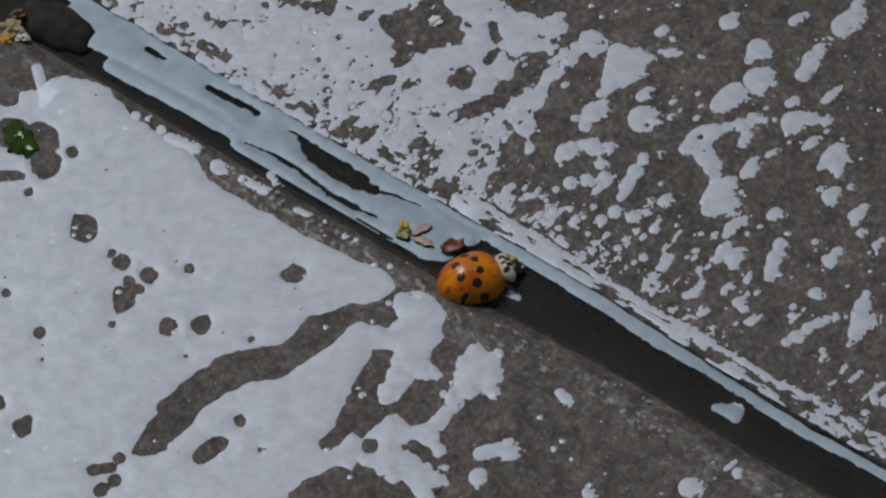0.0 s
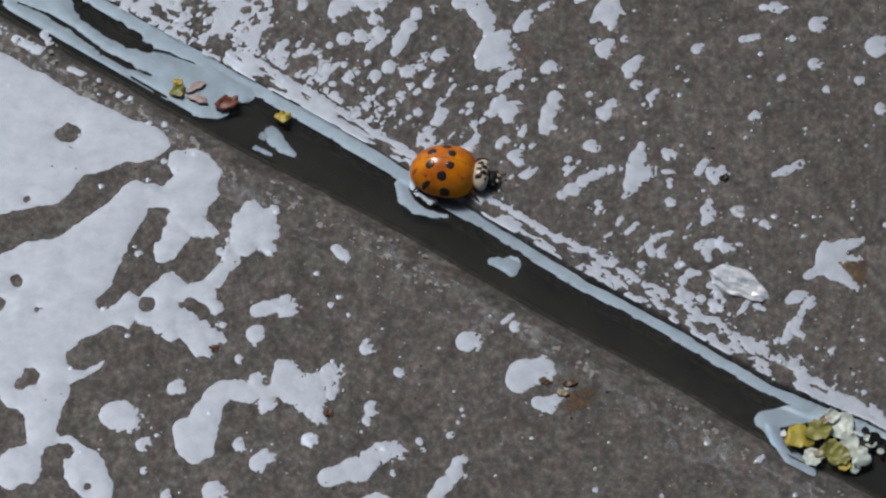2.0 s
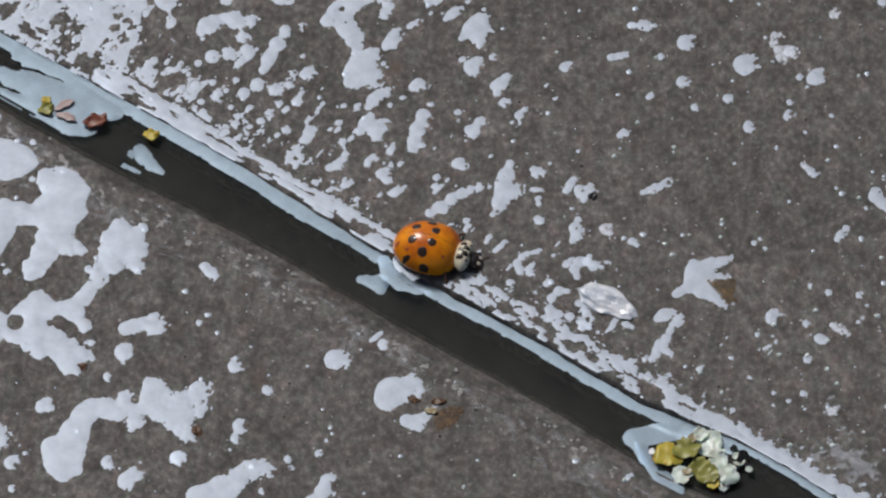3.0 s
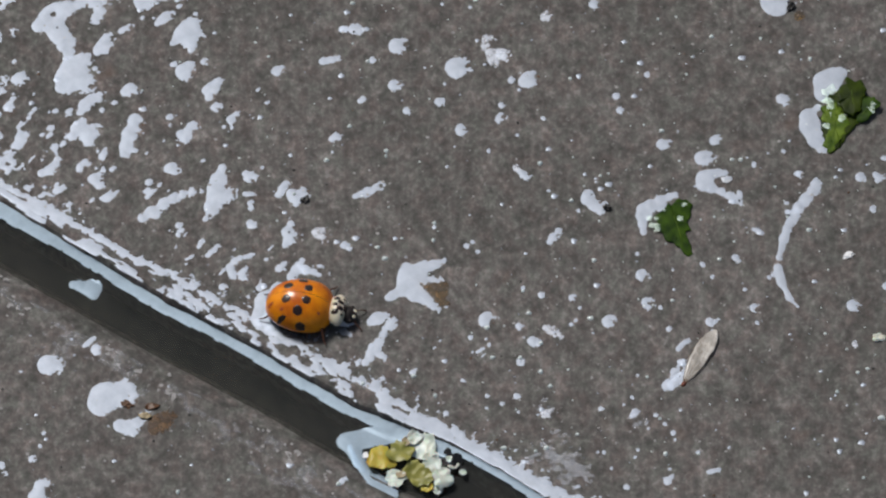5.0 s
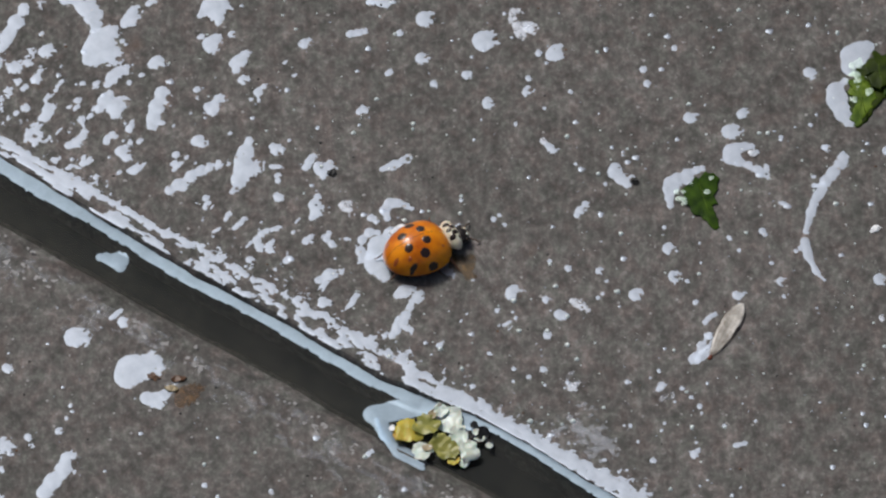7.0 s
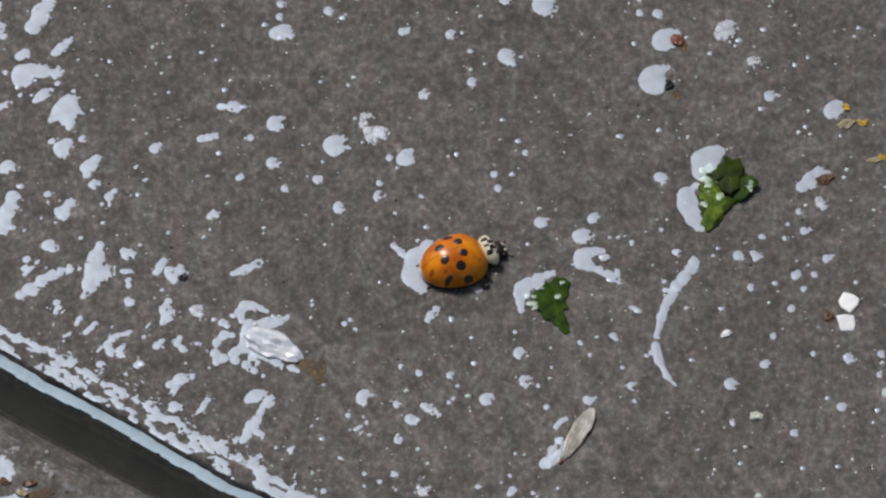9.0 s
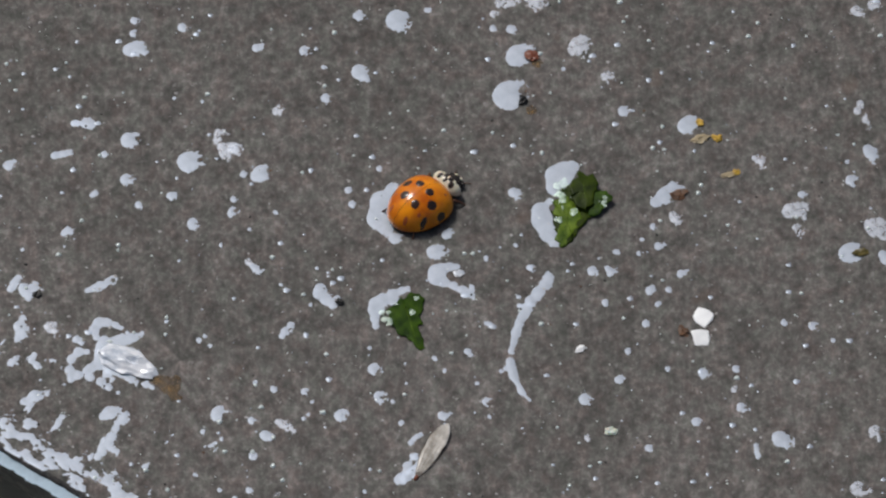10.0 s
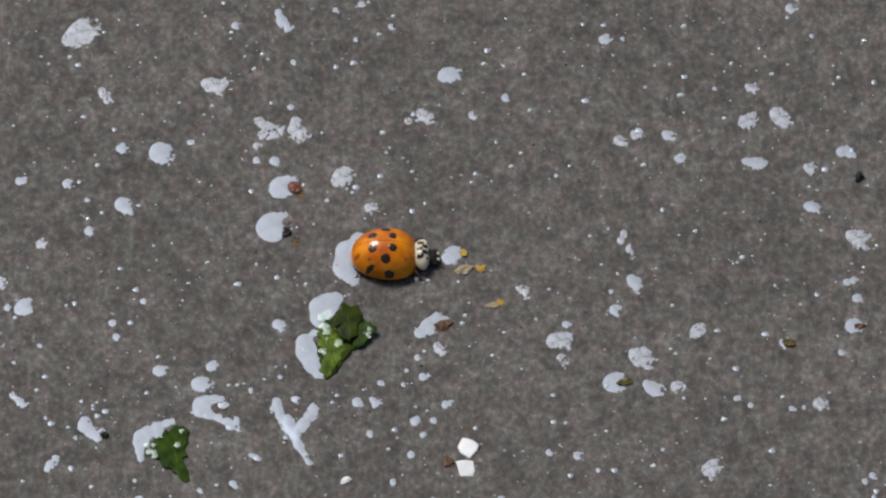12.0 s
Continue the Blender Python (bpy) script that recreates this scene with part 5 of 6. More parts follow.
def tube(points, radii, seg=8):
    """A tapering tube through a few points."""
    bm = bmesh.new()
    rows = []
    pts = [Vector(p) for p in points]
    for k, (p, r) in enumerate(zip(pts, radii)):
        d = (pts[min(k + 1, len(pts) - 1)] - pts[max(k - 1, 0)]).normalized()
        a = d.orthogonal().normalized()
        b = d.cross(a)
        rows.append([bm.verts.new(p + r * (a * math.cos(t) + b * math.sin(t))) for t in (2 * math.pi * i / seg for i in range(seg))])
    for p, q in zip(rows, rows[1:]):
        for i in range(seg):
            bm.faces.new((p[i], q[i], q[(i + 1) % seg], p[(i + 1) % seg]))
    bm.faces.new(rows[0][::-1])
    bm.faces.new(rows[-1])
    bmesh.ops.recalc_face_normals(bm, faces=bm.faces)
    return bm


SPOTS = [(-0.85, 0.56, 0.32), (0.56, 0.50, 0.31), (0.06, 1.26, 0.36), (-1.00, 1.60, 0.31), (0.36, 1.93, 0.37), (-1.06, 1.18, 0.14), (-1.92, 0.72, 0.20), (1.50, 1.10, 0.10)]
SPOT_FAINT = plain("faint reddish spot", (0.32, 0.055, 0.004), (0.44, 0.085, 0.006), 900, 0.3, 0.0, 0.5, 0.0, 0.5)
legs = []


def ladybird():
    bug = tagged(new("ladybird"), "orange ladybird with black spots and a cream shield", "ladybird")
    for side in (1, -1):
        case = part("wing_case", dome(44, 18, side), BUG_SHELL, bug, "glossy orange wing case with black spots")
        for x, y, r in SPOTS:
            faint = r < 0.21
            part("spot", shell_spot(x, y * side, r), SPOT_FAINT if faint else BUG_SPOT, case)
    part("underbody", ball(2.30, 1.92, 0.52, (0.0, 0, 0.40)), BUG_DARK, bug, "black underside")
    # neck shield: a low saddle that slopes down to the head
    bm = ball(0.66, 1.26, 0.78, (0, 0, 0), 32)
    for v in bm.verts:
        v.co.x += 0.12 * v.co.y ** 2 - 0.05
        if v.co.z < 0:
            v.co.z *= 0.35
    shield = part("neck_shield", bm, BUG_CREAM, bug, "cream neck shield with black marks", spot_pose(2.58, 0, 0.80, ry=20))
    for x, y, rx, ry in ((0.02, 0.24, 0.27, 0.18), (0.02, -0.24, 0.27, 0.18), (-0.26, 0.56, 0.22, 0.20), (-0.26, -0.56, 0.22, 0.20), (0.26, 0.64, 0.11, 0.10), (0.26, -0.64, 0.11, 0.10), (-0.34, 0.0, 0.18, 0.14), (0.42, 0.0, 0.14, 0.30)):
        bm = bmesh.new()
        bmesh.ops.create_uvsphere(bm, u_segments=14, v_segments=8, radius=1)
        for v in bm.verts:
            px, py = x + v.co.x * rx, y + v.co.y * ry * (1 + 0.25 * noise.noise((v.co.x * 2, v.co.y * 2, x + y)))
            k = max(0.0, 1 - ((px - 0.12 * py * py + 0.05) / 0.66) ** 2 - (py / 1.26) ** 2)
            v.co = Vector((px, py, 0.78 * math.sqrt(k) + 0.05 * v.co.z + 0.006))
        part("mark", bm, BUG_SPOT, shield)
    head = part("head", ball(0.54, 0.70, 0.42, (0, 0, 0)), BUG_DARK, bug, "black head with pale cheeks", spot_pose(3.44, 0, 0.46, ry=24))
    for s in (1, -1):
        part("eye", ball(0.15, 0.13, 0.16, (0.10, 0.58 * s, 0.16), 12), BUG_DARK, head)
        part("cheek", ball(0.20, 0.15, 0.09, (0.22, 0.22 * s, 0.30), 12), BUG_CREAM, head)
        part("mouthpart", tube([(0.42, 0.16 * s, -0.05), (0.62, 0.24 * s, -0.16), (0.70, 0.20 * s, -0.26)], [0.07, 0.06, 0.04]), BUG_LEG, head)
        part("antenna", tube([(0.35, 0.40 * s, 0.05), (0.70, 0.66 * s, 0.12), (1.00, 0.80 * s, 0.04), (1.14, 0.84 * s, 0.0)], [0.04, 0.035, 0.045, 0.065]), BUG_LEG, head)
        for k, (x, out, fwd) in enumerate(((1.55, 1.68, 1.05), (0.35, 1.62, 0.15), (-0.9, 0.85, -1.55))):
            leg = part("leg", tube([(0, 0, 0), (fwd * 0.42, out * 0.55 * s, 0.22), (fwd * 0.56, out * 0.68 * s, 0.14), (fwd * 0.86, out * 0.93 * s, -0.33), (fwd * 1.0, out * 1.0 * s, -0.39), (fwd * 1.06, out * 1.06 * s, -0.38)],
                                   [0.12, 0.12, 0.085, 0.055, 0.04, 0.035]), BUG_LEG, bug, "dark brown jointed leg", spot_pose(x, 0.55 * s, 0.46))
            legs.append((leg, x, 0.55 * s, s, k))
    # full size, about six millimetres of shell
    for ob in bug.children_recursive:
        ob.data.transform(Matrix.Scale(SIZE, 4))
        ob.location *= SIZE
    return bug


SIZE = 1.11
BUG = ladybird()
BUG_ROWS = [
    (0.0, -48.13, 9.80, -0.70, 23.2), (0.5, -44.45, 11.02, -0.50, 23.2), (1.0, -41.59, 10.03, -0.25, 2.1), (1.5, -37.94, 7.76, 0.0, -9.3),
    (2.0, -32.64, 6.11, 0.0, -7.0), (2.5, -27.85, 4.06, 0.0, -17.8), (3.0, -23.70, 0.68, 0.0, -15.3), (3.5, -18.21, -2.14, 0.0, -15.1),
    (5.5, -10.11, -4.57, 0.4, -1.2), (6.0, -8.30, -3.92, 0.4, 15.7), (6.5, -6.86, -3.31, 0.4, 26.4), (8.5, 6.48, 5.17, 0.0, 26.4),
    (9.0, 9.82, 7.09, 0.0, 21.8), (9.5, 13.25, 10.01, 0.0, 38.5), (10.0, 18.47, 14.04, 0.0, 41.5), (10.5, 23.45, 17.93, 0.0, 38.3),
    (11.0, 26.89, 21.57, 0.0, 28.3), (11.5, 29.84, 21.95, 0.0, -2.9), (12.0, 34.29, 21.88, 0.0, -1.7),
]
HALO = water((-1.9, 2.05, 0.62), (-2.95, 0.95, 0.82), (-3.2, -0.65, 0.84), (-2.5, -1.8, 0.52), (-0.8, 2.5, 0.28), (0.2, 2.65, 0.14), ragged=0.9,
             name="puddle", label="crescent of water drawn up around the ladybird", bite_ok=False)
PULL = water((-3.3, -0.6, -2.95, -2.0, 0.46), (-2.95, -2.0, -2.0, -3.0, 0.40), (-2.0, -3.0, -0.7, -3.5, 0.24), (-0.7, -3.5, 0.3, -3.6, 0.12), ragged=0.25, mat=GUTTER,
             name="puddle", label="smooth film of water drawn from the joint behind the ladybird", bite_ok=False)


# ---------------------------------------------------------------- bits and pieces
def grain(name, x, y, r, mat, label, category, stretch=1.0, turn=0.0, z=0.0, flat=0.55):
    """A small broken, lumpy grain that rests on the slab."""
    bm = bmesh.new()
    bmesh.ops.create_icosphere(bm, subdivisions=3, radius=1)
    for v in bm.verts:
        k = 0.85 + 0.75 * noise.noise(v.co * 1.4 + Vector((x, y, 3))) + 0.40 * noise.noise(v.co * 3.7 + Vector((y, x, 1)))
        v.co = Vector((v.co.x * r * stretch * k, v.co.y * r * k, (max(-0.55, v.co.z) * k + 0.5) * r * flat))
    return tagged(part(name, bm, mat, at=spot_pose(x, y, z, rz=turn), smooth=False), label, category)


def outline_plate(corners, thick, bulge, seed, jag=0.08, fine=6, ruffle=0.0):
    """A thin plate with an uneven outline; corners in millimetres round its middle."""
    pts = [Vector((*c, 0)) for c in corners]
    ring = []
    for a, b in zip(pts, pts[1:] + pts[:1]):
        for k in range(fine):
            p = a.lerp(b, k / fine)
            ring.append(p + Vector((noise.noise(p * 1.9 + Vector((seed, 0, 0))), noise.noise(p * 1.9 + Vector((0, seed, 4))), 0)) * jag)
    size = max(p.length for p in ring)
    bm = bmesh.new()
    tops, bots = [], []
    for f in (1.0, 0.94, 0.78, 0.6, 0.4, 0.2):
        row, low = [], []
        for p in ring:
            q = p * f
            z = bulge * (1 - (q.length / size) ** 2) + 0.12 * bulge * noise.noise(q * 2.5 + Vector((seed, 1, 1)))
            z += ruffle * (q.length / size) * noise.noise(q / size * 2.2 + Vector((seed, 5, 1)))
            row.append(bm.verts.new((q.x, q.y, z + (thick if f < 1 else thick * 0.5))))
            low.append(bm.verts.new((q.x, q.y, z - (0 if f < 1 else -thick * 0.3))))
        tops.append(row)
        bots.append(low)
    n = len(ring)
    for rows, flip in ((tops, False), (bots, True)):
        for p, q in zip(rows, rows[1:]):
            for i in range(n):
                f = (p[i], p[(i + 1) % n], q[(i + 1) % n], q[i])
                bm.faces.new(f[::-1] if flip else f)
        bm.faces.new(rows[-1][::-1] if flip else rows[-1])
    for i in range(n):
        bm.faces.new((bots[0][i], bots[0][(i + 1) % n], tops[0][(i + 1) % n], tops[0][i]))
    return bm


def leaf_bit(x, y, blades, turn, seed, label, wet=()):
    """A torn piece of leaf in one or more folds, each an outline and a green, with wet patches on it."""
    ob = tagged(new("leaf_fragment"), label, "leaf")
    ob.matrix_basis = spot_pose(x, y, 0.05, rx=3, ry=-2, rz=turn)
    rnd = random.Random(seed)
    for k, (corners, mat) in enumerate(blades):
        mx, my = sum(c[0] for c in corners) / len(corners), sum(c[1] for c in corners) / len(corners)
        near = [(c[0] - mx, c[1] - my) for c in corners]
        blade = part("blade", outline_plate(near, 0.05, 0.10 + 0.03 * k, seed + k, 0.42, 8, 0.10), mat, ob, "", spot_pose(mx, my, 0.07 * k, rx=rnd.uniform(-4, 4), ry=rnd.uniform(-4, 4)))
        far = max(near, key=lambda c: c[0] ** 2 + c[1] ** 2)
        part("vein", tube([(-far[0] * 0.5, -far[1] * 0.5, 0.15), (0, 0, 0.20 + 0.04 * k), (far[0] * 0.7, far[1] * 0.7, 0.12)], [0.012, 0.022, 0.010]), LEAF_LIGHT, blade, "fine leaf vein")
    for k, (px, py, r) in enumerate(wet):
        def soaked(x, y, r=r, k=k):
            return r * 0.75 - np.hypot(x, y * 0.86) + 0.9 * r * fractal(x * 2.4, y * 2.4, seed + 5 * k, 3)
        patch = new("wet_patch", sheet("wet_patch", -2 * r, 2 * r, -2 * r, 2 * r, 0.05, soaked, 0.015, 0.04, WET))
        patch.parent = ob
        patch.matrix_basis = spot_pose(px, py, 0.27 + 0.02 * len(blades) + 0.004 * k)
        tagged(patch, "pale wet patch")
    return ob


leaf_bit(30.70, 14.05, [([(-1.90, -0.09), (-1.08, 1.74), (0.18, 3.15), (1.66, 2.72), (1.97, 0.67), (0.71, -1.06), (-0.64, -3.21), (-1.34, -3.32), (-1.74, -1.17)], LEAF_DARK),
                        ([(-1.80, 0.66), (-0.82, 1.53), (-0.05, 0.66), (0.37, -0.41), (0.09, -1.38), (-0.55, -2.68), (-1.09, -3.59), (-1.56, -2.89), (-1.39, -1.17)], LEAF_LIGHT),
                        ([(1.38, 1.64), (2.35, 1.86), (2.68, 1.10), (2.58, 0.24), (1.68, -0.52), (0.89, -0.63)], LEAF),
                        ([(-0.65, 1.42), (-0.31, 2.77), (0.44, 3.37), (1.54, 3.05), (1.78, 2.07), (1.45, 0.88), (0.81, -0.41), (0.03, 0.12)], LEAF_DARK)], 0, 3, "torn folded green leaf fragment lying in a drop",
         [(-0.80, 2.39, 0.30), (-1.16, 1.75, 0.42), (-1.05, 0.85, 0.48), (0.79, 0.85, 0.26), (-0.25, -0.31, 0.24), (2.23, 0.56, 0.34), (-1.30, -0.96, 0.30)])
leaf_bit(17.32, 4.08, [([(-1.41, -0.22), (-0.96, 0.85), (-0.35, 1.60), (0.62, 2.24), (1.57, 1.65), (1.29, 0.05), (1.01, -1.54), (1.57, -2.87), (1.00, -3.19), (0.23, -2.13), (-0.98, -1.17)], LEAF)], 0, 8, "torn dark green leaf fragment lying in a drop",
         [(-1.50, -0.11, 0.34), (-1.20, -0.75, 0.26), (0.96, 1.49, 0.18), (0.51, 0.16, 0.17), (-0.62, 0.95, 0.17)])


def wing(x, y, turn):
    """A shed insect wing, ribbed, lying on the slab."""
    ob = tagged(new("insect_wing"), "shed translucent insect wing with fine ribs", "wing")
    ob.matrix_basis = spot_pose(x, y, 0.10, ry=-3, rz=turn)
    half = [(-2.6, 0.14), (-1.8, 0.44), (-0.4, 0.64), (1.0, 0.70), (2.1, 0.48), (2.75, 0.12)]
    blade = part("membrane", outline_plate(half + [(a, -b * 1.05) for a, b in half[::-1]], 0.04, 0.12, 5, 0.10, 4), WING, ob)
    for k in range(5):
        s = (k - 2) * 0.22
        part("rib", tube([(-2.6, s * 0.3, 0.10), (-0.6, s * 1.6, 0.22), (1.2, s * 1.5, 0.20), (2.3, s * 0.6, 0.13)], [0.018, 0.012, 0.008, 0.005], 6), WING_RIB, blade)
    part("root", ball(0.26, 0.18, 0.16, (-2.75, 0, 0.08), 12), RUSSET, ob, "reddish wing root")
    return ob


wing(19.21, -8.55, 63)


def chunk(name, rx, ry, rz, seed, mat, label, category):
    """A flat broken lump of clear crystal with a crazed, uneven top."""
    bm = bmesh.new()
    bmesh.ops.create_icosphere(bm, subdivisions=3, radius=1)
    shift = Vector((seed, seed * 2, 1))
    for v in bm.verts:
        p = v.co.copy()
        edge = 1 + 0.34 * noise.noise(p * 1.5 + shift) + 0.16 * noise.noise(p * 3.0 + shift)
        crazed = 0.55 + 1.3 * abs(noise.noise(p * 2.2 - shift)) + 0.9 * abs(noise.noise(p * 4.2 + shift))
        v.co = Vector((p.x * rx * edge, p.y * ry * edge, max(0.0, p.z) * rz * crazed))
    return tagged(part(name, bm, mat, smooth=False), label, category)


CHUNK = chunk("crystal", 2.35, 1.15, 0.50, 4, CRYSTAL, "clear broken crystal grain glinting on the wet slab", "crystal")
CHUNK.matrix_basis = spot_pose(-9.96, -3.59)
# a curved thread of water that snaps and draws up near the end
water((28.47, 7.88, 0.39), (28.16, 7.08, 0.48), (27.62, 6.28, 0.52), (26.99, 5.48, 0.46), ragged=0.7, label="upper end of a curved thread of rainwater", bite_ok=False)
THREAD = water((26.80, 5.00, 0.40), (26.50, 4.40, 0.38), (26.27, 3.98, 25.82, 2.54, 0.35), (25.82, 2.54, 25.44, 0.79, 0.26), (26.10, 5.10, 0.17), ragged=0.6, label="middle of a curved thread of rainwater", bite_ok=False)
TAIL = water((25.34, -0.11, 25.58, -1.54, 0.35), (25.58, -1.54, 26.16, -3.02, 0.22), (26.16, -3.02, 26.76, -3.76, 0.11), (24.94, -0.80, 0.17), ragged=0.6, label="lower end of a curved thread of rainwater", bite_ok=False)
water((14.94, 5.41, 0.39), (15.59, 5.73, 0.48), (16.38, 6.15, 0.43), (17.13, 6.58, 0.30), (17.61, 6.79, 0.17), (14.80, 4.72, 0.35), (14.97, 3.92, 0.35), (15.04, 3.17, 0.26), (15.37, 4.71, 0.35), (16.46, 5.51, 0.35), ragged=0.4, bite_ok=False, label="crisp white drop of rainwater that holds a leaf fragment")
water((29.08, 17.53, 0.74), (29.92, 17.96, 0.74), (30.59, 18.29, 0.39), (29.02, 16.28, 0.61), (30.00, 17.04, 0.43), ragged=0.35, bite_ok=False, label="white drop of rainwater against a leaf fragment")
water((27.88, 14.17, 0.61), (27.95, 13.15, 0.74), (28.46, 12.02, 0.65), (28.93, 11.21, 0.48), (28.69, 15.04, 0.26), (28.78, 12.99, 0.52), ragged=0.35, bite_ok=False, label="white drop of rainwater against a leaf fragment")
water((19.72, 8.34, 0.56), (19.63, 7.65, 0.48), (20.25, 8.61, 0.39), (20.86, 8.83, 0.30), (21.43, 8.77, 0.22), (20.32, 7.33, 0.39), (21.10, 7.01, 0.30), (21.70, 6.58, 0.30), (22.31, 6.26, 0.30), (22.61, 5.78, 0.17), (22.54, 6.90, 0.17), ragged=0.5, label="hooked drop of rainwater round a glinting crystal", bite_ok=False)
CUP = water((-4.97, 3.31, 0.26), (-5.62, 3.57, 0.35), (-6.27, 3.57, 0.43), (-6.66, 2.88, 0.39), (-6.44, 2.14, 0.26), (-4.53, 3.04, 0.17), (-7.13, 0.81, 0.22), (-7.82, 0.81, 0.39), (-8.38, 0.12, 0.35), (-8.50, -0.94, 0.39), (-8.41, -1.79, 0.26), (-7.81, -1.36, 0.35), (-6.94, -1.57, 0.35), (-6.11, -2.00, 0.35), (-5.46, -2.52, 0.30), (-4.77, -3.05, 0.17), (-5.64, -1.20, 0.30), (-5.21, -1.78, 0.17), (-2.65, -2.26, 0.30), (-2.17, -2.52, 0.17), ragged=0.45,
            label="curled pool of water held by the crystal", bite_ok=False)
STAR = water((-3.39, -0.46, -3.26, 0.07, 0.30), (-3.16, -1.25, 0.78), (-2.51, -0.98, 0.87), (-1.87, -0.23, 0.65), (-1.00, 0.20, 0.39), (-0.31, 0.47, 0.22), (-3.59, -2.31, 0.43), (-4.24, -2.74, 0.35), (-4.62, -3.00, 0.22), (-2.50, -2.56, 0.74), (-1.64, -3.09, 0.56), (-1.07, -3.77, 0.30), (-0.72, -4.19, 0.13), (-1.86, -1.50, 0.39), (-1.08, -1.34, 0.26), (-0.39, -1.23, 0.13), (-1.12, -2.13, -0.48), (-1.35, -0.71, -0.22),
             ragged=0.7, label="star-shaped puddle of rainwater beside a brown stain", bite_ok=False)

for x, y, r, mat, name, label, s, a in (
        (-11.06, 6.20, 0.31, BLACK, "grain", "black grain at the edge of a drop", 1.0, 0), (12.28, 5.41, 0.31, BLACK, "grain", "black grain at the edge of a drop", 1.2, 0),
        (26.78, 24.68, 0.39, BLACK, "grain", "black round grain at the edge of a drop", 1.0, 0), (27.47, 29.01, 0.48, RUSSET, "seed", "russet broken seed husk", 1.3, -30),
        (38.64, 15.63, 0.44, BROWN, "seed", "brown curled husk in a drop", 1.7, 20), (40.49, 22.59, 0.31, OCHRE, "pollen_grain", "bright yellow pollen grain", 1.1, 0),
        (41.86, 21.00, 0.35, OCHRE, "pollen_grain", "bright yellow pollen grain", 1.1, 0), (40.54, 20.95, 0.39, TAN, "husk", "pale tan dry husk", 1.9, 10),
        (43.18, 17.80, 0.26, OCHRE, "pollen_grain", "small yellow pollen grain", 1.2, 0), (42.65, 17.53, 0.26, TAN, "husk", "pale tan dry husk", 2.6, 15),
        (52.72, 10.12, 0.39, HUSK, "husk", "dark olive husk at the edge of a drop", 1.3, 0), (65.57, 13.69, 0.48, HUSK, "husk", "dark olive husk at the edge of a drop", 1.1, 0),
        (71.80, 29.64, 0.39, BLACK, "grain", "dark crumb of grit", 1.3, 30), (71.06, 15.26, 0.31, BROWN, "seed", "brown crumb beside a drop", 1.4, 0),
        (-24.48, -12.89, 0.35, BROWN, "seed", "small brown husk at a puddle's edge", 1.5, -20),
        (38.75, 2.65, 0.39, BROWN, "seed", "brown crumb beside a white flake", 1.4, -40),
        (-49.76, -10.03, 0.35, BROWN, "seed", "brown crumb at a puddle's edge", 1.2, 0), (-40.93, -15.92, 0.44, BROWN, "seed", "brown crumb at a puddle's edge", 1.0, 0),
        (21.55, 8.13, 0.31, CRYSTAL, "crystal", "tiny glinting crystal in a drop", 1.2, 0), (-52.03, 34.83, 0.53, WHITE, "crystal", "small bright crystal in a bare patch", 1.1, 0),
        (32.89, -6.71, 0.39, CREAM, "husk", "pale chip on the slab", 1.4, 0), (30.66, 0.89, 0.26, WHITE, "flake", "tiny white chip on the slab", 1.2, 0),
        (52.59, 10.03, 0.35, HUSK, "husk", "olive crumb beside a drop", 1.5, 0), (30.78, 1.04, 0.31, WHITE, "flake", "tiny white chip on the slab", 1.3, 20)):
    grain(name, x, y, r, mat, label, name.replace("_", " "), s, a, 0.0, 0.7 if mat is BLACK else 0.4)

def frost(x, y, rx, ry, seed):
    """A wispy patch of mineral bloom that thins out at its rim."""
    def depth(gx, gy):
        far = np.hypot(gx / rx, gy / ry)
        return 0.22 * (0.62 - far + 0.75 * fractal(gx * 1.1, gy * 1.1, seed, 3) + 0.42 * fractal(gx * 3.6, gy * 3.6, seed + 2, 3))
    ob = new("mineral_frost", sheet("mineral_frost", -1.9 * rx, 1.9 * rx, -1.9 * ry, 1.9 * ry, 0.06, depth, 0.012, 0.02, FROST))
    ob.location = (x * MM, y * MM, 0)
    tagged(ob, "faint whitish mineral bloom on the wet slab", "bloom", "pale mineral blooms")


frost(8.9, -18.0, 2.2, 2.0, 301)
frost(7.4, -13.3, 0.7, 0.8, 302)
frost(14.2, -14.4, 0.9, 0.6, 303)
water((16.84, -11.03, 0.41), (17.36, -9.98, 0.41), (17.85, -9.04, 0.36), (16.58, -11.24, 0.27), bite_ok=False)
for lobes in ([(-2.0, -1.63, 0.40), (-1.3, -2.10, 0.55), (-0.75, -2.60, 0.60), (-0.40, -3.37, 0.42), (-0.3, -1.9, 0.35)], [(27.91, 28.57, 0.46)], [(27.38, 23.80, 0.41)]):
    water(*lobes, name="stain", label="brown stain spreading on the wet slab", mat=STAIN, group="brown stains", bite_ok=False)
water((-22.1, -14.55, 0.66), (-21.5, -14.25, 0.55), (-20.95, -14.0, 0.36), (-22.4, -15.1, 0.40), name="stain", label="dark brown soaked stain beside a torn drop", mat=SOAKED, group="brown stains", bite_ok=False)

for x, y, r, a in ((40.30, 3.98, 0.83, 10), (40.04, 2.12, 0.83, 40)):
    rnd = random.Random(int(a))
    bm = outline_plate([(r * rnd.uniform(0.62, 1.3) * math.cos(k * 0.898), r * rnd.uniform(0.62, 1.3) * math.sin(k * 0.898)) for k in range(7)], 0.10, 0.03, x, 0.05, 2)
    tagged(part("flake", bm, WHITE, at=spot_pose(x, y, 0.03, rx=6, ry=-7, rz=a)), "bright white angular flake on the slab", "flake", "white flakes")


